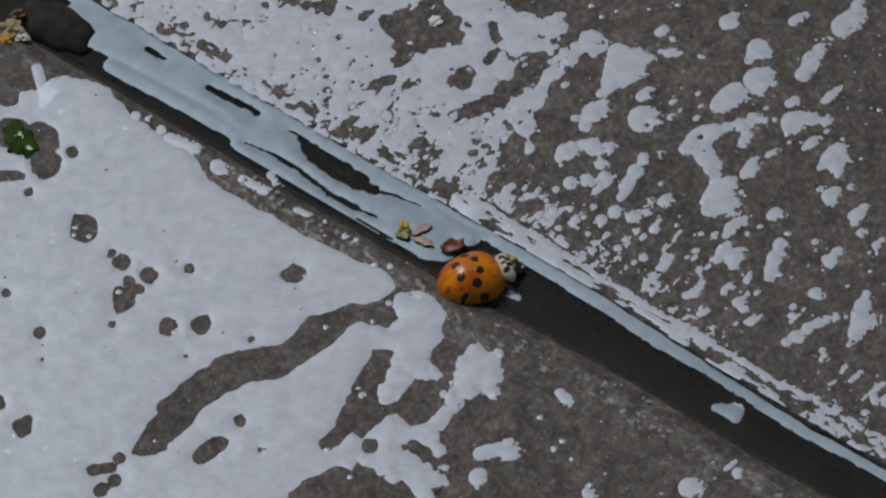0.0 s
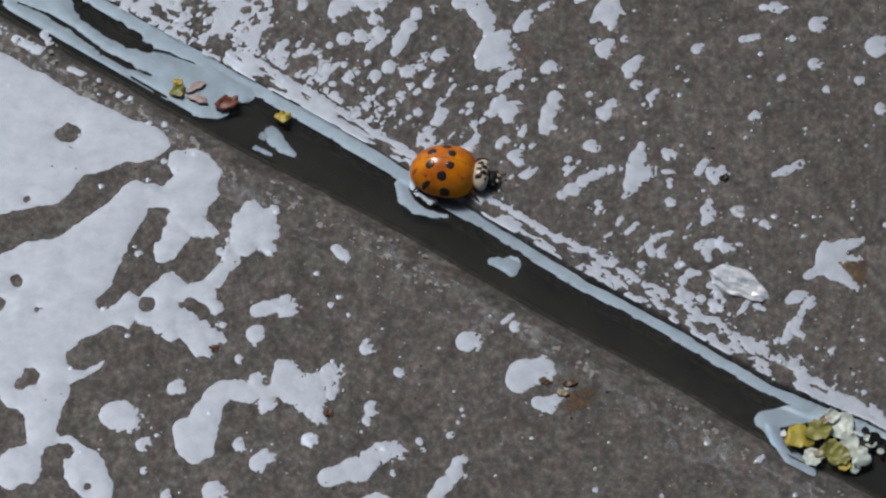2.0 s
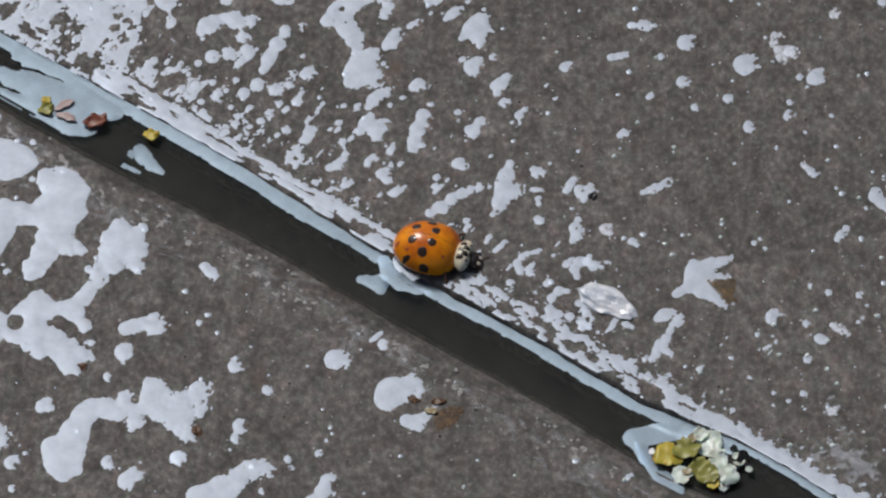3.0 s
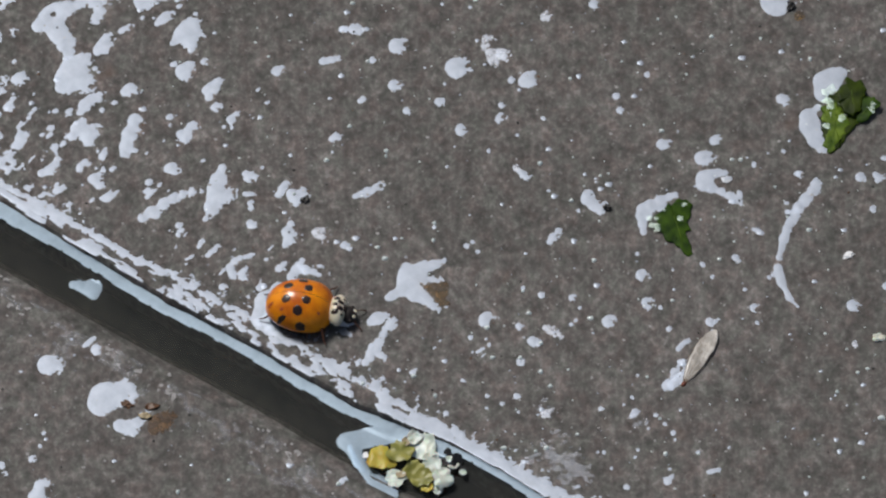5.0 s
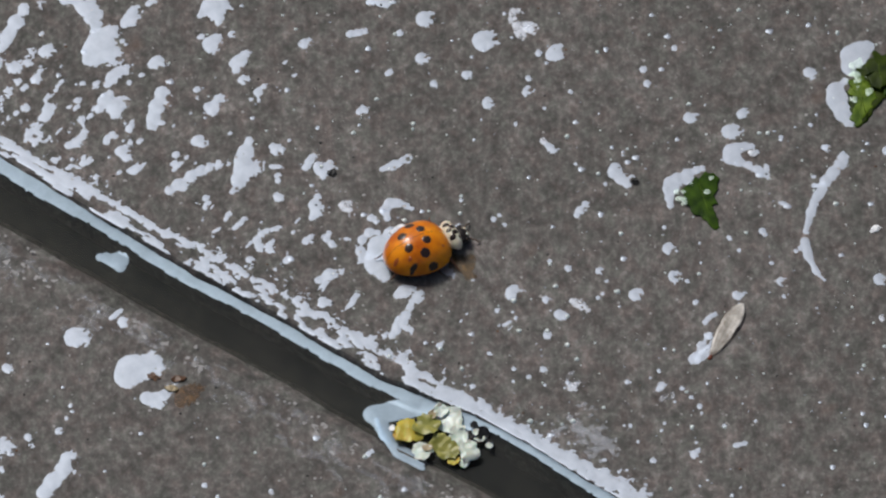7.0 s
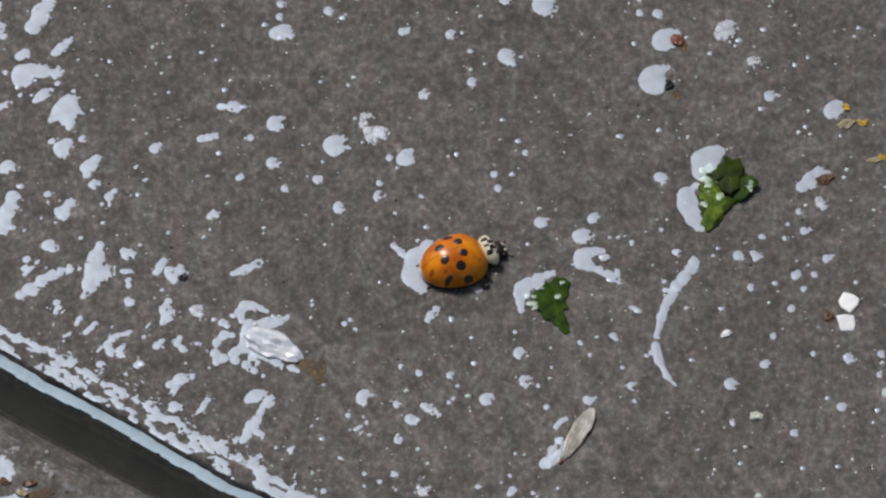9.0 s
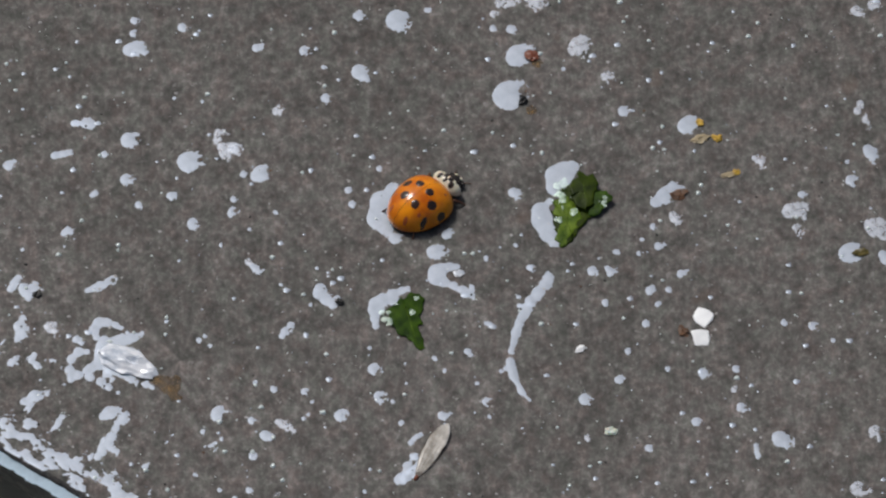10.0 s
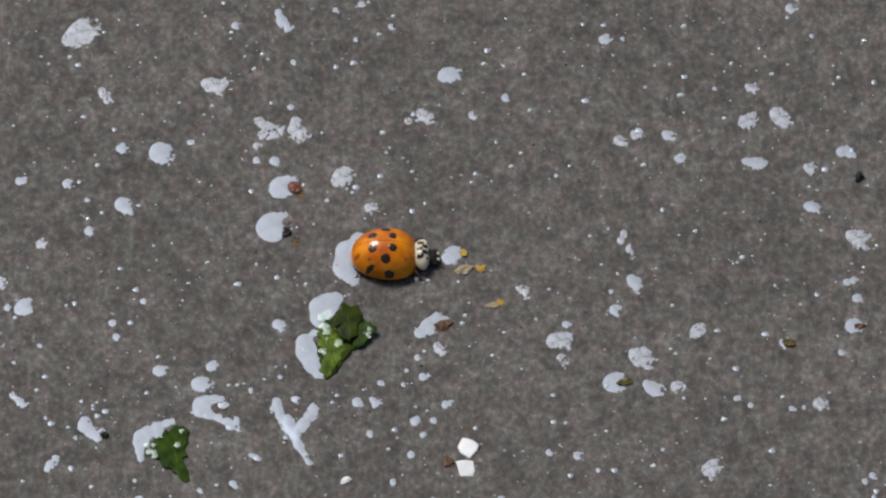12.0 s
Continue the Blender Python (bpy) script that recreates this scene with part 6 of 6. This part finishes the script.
def crumpled(name, x, y, r, mat, label, stretch, turn, z, seed):
    """A limp piece of petal or husk, lying flat and ruffled."""
    rnd = random.Random(seed)
    corners = [(r * stretch * rnd.uniform(0.65, 1.2) * math.cos(k * 0.785), r * rnd.uniform(0.65, 1.2) * math.sin(k * 0.785)) for k in range(8)]
    ob = part(name, outline_plate(corners, 0.05, 0.3 * r, seed, 0.35 * r, 5, 0.8 * r), mat, at=spot_pose(x, y, z + 0.18 * r, rz=turn))
    return tagged(ob, label, name)


crumpled("petal", -36.50, -25.61, 0.92, YELLOW, "wet crumpled yellow petal piece in a puddle", 1.25, 10, 0.0, 3)
crumpled("petal", -37.45, -25.31, 0.53, CREAM, "pale crumpled petal scrap in a puddle", 1.3, 50, 0.02, 4)
crumpled("husk", -23.10, -14.00, 0.34, TAN, "small tan sodden husk beside a puddle", 1.6, -20, 0.0, 5)
crumpled("husk", -22.60, -13.10, 0.30, BROWN, "small brown sodden scrap beside a puddle", 2.2, 10, 0.0, 6)


def clump(x, y):
    """A clump of fallen petals and husks wedged in the joint."""
    rnd = random.Random(5)
    ob = tagged(new("petal_clump"), "clump of yellow and cream petals wedged in the joint", "petals")
    ob.matrix_basis = spot_pose(x, y, WATER_Z)
    def petal(px, py, r, mat, tilt, name="petal"):
        n = 9
        r *= 1.1
        corners = [(r * (1 + 0.16 * rnd.uniform(-1, 1)) * math.cos(6.283 * k / n), r * (1 + 0.16 * rnd.uniform(-1, 1)) * math.sin(6.283 * k / n) * 0.9) for k in range(n)]
        part(name, outline_plate(corners, 0.03, rnd.choice((-0.22, -0.12, 0.15)) * r, rnd.random() * 9, 0.24 * r, 5, 0.30 * r), mat, ob, "", spot_pose(px, py, rnd.uniform(0.25, 0.7), rnd.uniform(-tilt, tilt), rnd.uniform(-tilt, tilt), rnd.uniform(0, 360)))
    for dx, dy, r, mat in ((-0.82, 1.60, 1.04, OLIVE),
                           (0.26, 0.05, 0.95, OLIVE),
                           (-2.32, 1.08, 1.17, YELLOW),
                           (-2.75, 0.82, 0.69, OCHRE),
                           (0.81, 2.12, 1.30, CREAM),
                           (1.54, 0.82, 0.87, CREAM),
                           (0.25, 2.90, 0.61, CREAM),
                           (-1.24, -0.83, 0.91, CREAM),
                           (-0.81, -0.52, 0.43, TAN),
                           (0.82, -0.83, 0.87, OLIVE),
                           (1.12, -1.50, 0.52, YELLOW),
                           (2.40, -0.83, 0.95, CREAM),
                           (1.97, -1.66, 0.52, CREAM),
                           (-3.48, 1.34, 0.26, WHITE),
                           (-0.39, 2.64, 0.39, TAN)):
        petal(dx, dy, 0.92 * r, mat, 11)
    for dx, dy, r in ((2.83, 1.60, 0.52), (3.48, 0.82, 0.61), (2.53, 0.82, 0.39), (3.90, 0.20, 0.30)):
        petal(dx, dy, r, BLACK, 35, "husk")
    for dx, dy in ((3.4, 0.4), (2.9, 0.9), (3.9, -0.3), (3.0, 0.2)):
        petal(dx, dy, 0.28, CREAM, 40, "crumb")
    return ob


clump(-2.78, -18.71)
water((-7.46, -16.63, -6.94, -18.09, 0.16), (-6.94, -18.09, -5.73, -20.05, 0.20), (-5.73, -20.05, -4.22, -20.88, 0.40), z=-0.22, bite_ok=False, mat=GUTTER)
for x, y, mat, r, s, a, label in ((-53.44, 14.30, OLIVE, 0.48, 1.2, 20, "olive yellow flower bit floating in the joint"), (-53.53, 15.22, YELLOW, 0.35, 1.4, -30, "yellow flower bit floating in the joint"),
                                  (-51.84, 13.62, PINK, 0.31, 2.6, -18, "pinkish tan petal strip floating in the joint"), (-52.06, 14.86, PINK, 0.31, 2.6, 36, "tan petal strip floating in the joint"),
                                  (-49.69, 13.14, RUSSET, 0.66, 1.2, 0, "dark red seed floating in the joint"), (-45.20, 11.88, YELLOW, 0.48, 1.2, 0, "yellow-green bud floating in the joint")):
    crumpled("petal", x, y, r * 1.2, mat, label, s, a, WATER_Z + (0.44 if x < -44 else 0.08), int(r * 100) + int(s * 10))
leaf_bit(-83.98, 22.47, [([(-1.0, 1.6), (0.2, 1.9), (1.0, 0.4), (1.3, -1.2), (0.2, -2.0), (-1.1, -0.6)], LEAF)], 20, 12, "small dark green leaf bit standing in the film", [(0.2, 0.4, 0.25), (0.5, -1.0, 0.2)])

bm = ball(3.4, 1.9, 1.3, (0, 0, 0), 28)
for v in bm.verts:
    v.co *= 1 + 0.22 * noise.noise(v.co * 0.9)
tagged(part("soil_clod", bm, SOIL, at=spot_pose(-81.87, 34.10, WATER_Z, rz=ANGLE)), "dark wet clod of soil in the joint", "soil")
for x, y, r, mat in ((-85.32, 33.59, 0.79, TAN), (-84.45, 32.66, 0.48, CREAM), (-85.77, 32.35, 0.57, OCHRE), (-85.05, 34.87, 0.53, BROWN)):
    grain("husk", x, y, r, mat, "pale husk crumb on the soil clod", "husk", 1.2, 15, -0.2)


def speckle(name, n, seed, lo, hi, mat, label, reach, flat, start=-92):
    """Countless small beads or specks strewn on the slabs."""
    rnd = random.Random(seed)
    verts, faces = [], []
    made = 0
    while made < n:
        x, y = rnd.uniform(start, 80), rnd.uniform(-36, 56)
        _, v = to_joint(x, y)
        if EDGE_LOW - 4.4 < v < EDGE_UP + 1.2:
            continue
        if noise.noise((x * 0.12, y * 0.12, seed)) + 0.45 * rnd.uniform(-1, 1) < reach:
            continue
        r = lo + (hi - lo) * rnd.random() ** 2.6
        made += 1
        base = len(verts)
        ph = rnd.uniform(0, 6.28)
        el = rnd.uniform(0.75, 1.3)
        for ring, z in ((1.0, -0.01), (0.8, flat * 0.6 * r), (0.4, flat * r)):
            for k in range(7):
                a = ph + k * 0.898
                q = r * ring * (1 + 0.18 * math.sin(3 * a + made))
                verts.append((x + q * math.cos(a) * el, y + q * math.sin(a), z))
        for ring in (0, 1):
            for k in range(7):
                faces.append((base + ring * 7 + k, base + ring * 7 + (k + 1) % 7, base + ring * 7 + 7 + (k + 1) % 7, base + ring * 7 + 7 + k))
        faces.append(tuple(base + 14 + k for k in range(7)))
    ob = new(name, mesh_of(name, verts, faces, mat))
    return tagged(ob, label, "water" if mat in (WATER, BEAD) else "grit", kind="stuff")


speckle("water_beads", 1500, 11, 0.06, 0.30, WATER, "countless tiny pale beads of rainwater", -0.25, 0.08)
# these beads carry their bright glint as a whitish base colour
speckle("water_beads", 800, 18, 0.06, 0.25, BEAD, "scattered tiny beads of rainwater, their sky glint painted pale", -0.25, 0.6, -24)
speckle("mineral_specks", 2800, 14, 0.04, 0.16, CRUST, "countless tiny pale mineral specks", -0.3, 0.15)


def drop_crumbs():
    """The crumbs of dirt round which the drops have gathered."""
    verts, faces = [], []
    rnd = random.Random(9)
    for x, y, r in crumbs:
        bm = bmesh.new()
        bmesh.ops.create_icosphere(bm, subdivisions=1, radius=1)
        base = len(verts)
        for v in bm.verts:
            k = rnd.uniform(0.7, 1.25)
            verts.append((x + v.co.x * r * k * 1.2, y + v.co.y * r * k, max(-0.02, v.co.z * r * 0.6 * k + r * 0.3)))
        bm.verts.index_update()
        faces += [tuple(base + v.index for v in f.verts) for f in bm.faces]
        bm.free()
    ob = new("grit", mesh_of("grit", verts, faces, BROWN, smooth=False))
    tagged(ob, "small brown crumbs at the edges of drops", "grit", kind="stuff")


drop_crumbs()
speckle("grit", 800, 12, 0.03, 0.12, BLACK, "scattered specks of dark grit", -0.3, 0.7)
speckle("grit", 160, 13, 0.04, 0.11, BROWN, "scattered specks of brown grit", -0.3, 0.7)


# ---------------------------------------------------------------- what moves
def motions():
    hx, hy = HALO.location.x / MM, HALO.location.y / MM
    walk(BUG, [(t, spot_pose(x, y + 0.14, z - 0.20, rz=a)) for t, x, y, z, a in BUG_ROWS])
    # the crescent lies under the shell at first and trails behind it on the open slab
    walk(HALO, [(t, spot_pose(x + hx + (1.5 if t < 3.6 else 0.0), y + hy + 0.7 * max(z, 0), min(z, 0))) for t, x, y, z, a in BUG_ROWS])
    # the film drawn from the joint slips back into it once the ladybird has climbed out
    px, py = PULL.location.x / MM, PULL.location.y / MM
    rows = [(t, spot_pose(x + px, y + py, min(z, 0))) for t, x, y, z, a in BUG_ROWS if t < 3.1]
    x, y = BUG_ROWS[6][1] + px, BUG_ROWS[6][2] + py
    walk(PULL, rows + [(3.2, spot_pose(x + 0.8, y - 0.6, -0.5)), (3.6, spot_pose(x + 1.2, y - 1.0, -4.7)), (12.0, spot_pose(x + 1.2, y - 1.0, -4.7))])
    first, last = (-9.96, -3.59), (-4.25, -0.07)
    walk(CHUNK, [(0.0, spot_pose(*first, rz=-30)), (4.0, spot_pose(*first, rz=-30)), (5.3, spot_pose(first[0] + 0.8, first[1] - 0.4, rz=-30)),
                 (6.6, spot_pose(last[0] - 1.0, last[1] - 0.8, rz=-29)), (7.6, spot_pose(*last, rz=-27)), (12.0, spot_pose(*last, rz=-27))])
    cx, cy = CUP.location.x / MM - last[0], CUP.location.y / MM - last[1]
    walk(CUP, [(t, spot_pose(x + cx, y + cy)) for t, (x, y) in ((0.0, first), (4.0, first), (5.3, (first[0] + 0.8, first[1] - 0.4)), (6.6, (last[0] - 1.0, last[1] - 0.8)), (7.6, last), (12.0, last))])
    sx, sy = STAR.location.x / MM, STAR.location.y / MM
    walk(STAR, [(0.0, spot_pose(sx, sy)), (6.6, spot_pose(sx, sy)), (7.6, spot_pose(last[0] - 0.6, last[1] + 0.4)), (12.0, spot_pose(last[0] - 0.6, last[1] + 0.4))])
    # the thread's lower pieces snap up beside its upper end
    for piece, (ax, ay), turn in ((THREAD, (26.88, 5.23), 38), (TAIL, (26.08, 6.68), 0)):
        px, py = piece.location.x / MM, piece.location.y / MM
        walk(piece, [(0.0, spot_pose(px, py)), (11.77, spot_pose(px, py)), (11.83, spot_pose(px, py)), (11.93, spot_pose(ax, ay, rz=turn)), (12.0, spot_pose(ax, ay, rz=turn))])
    for leg, x, y, s, k in legs:
        beat = 1 if (k + (s > 0)) % 2 else -1
        rows, t, n = [], 0.0, 0
        while t < 12.01:
            rows.append((t, spot_pose(x * SIZE, y * SIZE, 0.46 * SIZE, rz=13 * beat * (1 if n % 2 else -1))))
            t, n = t + 0.2, n + 1
        walk(leg, rows)


motions()
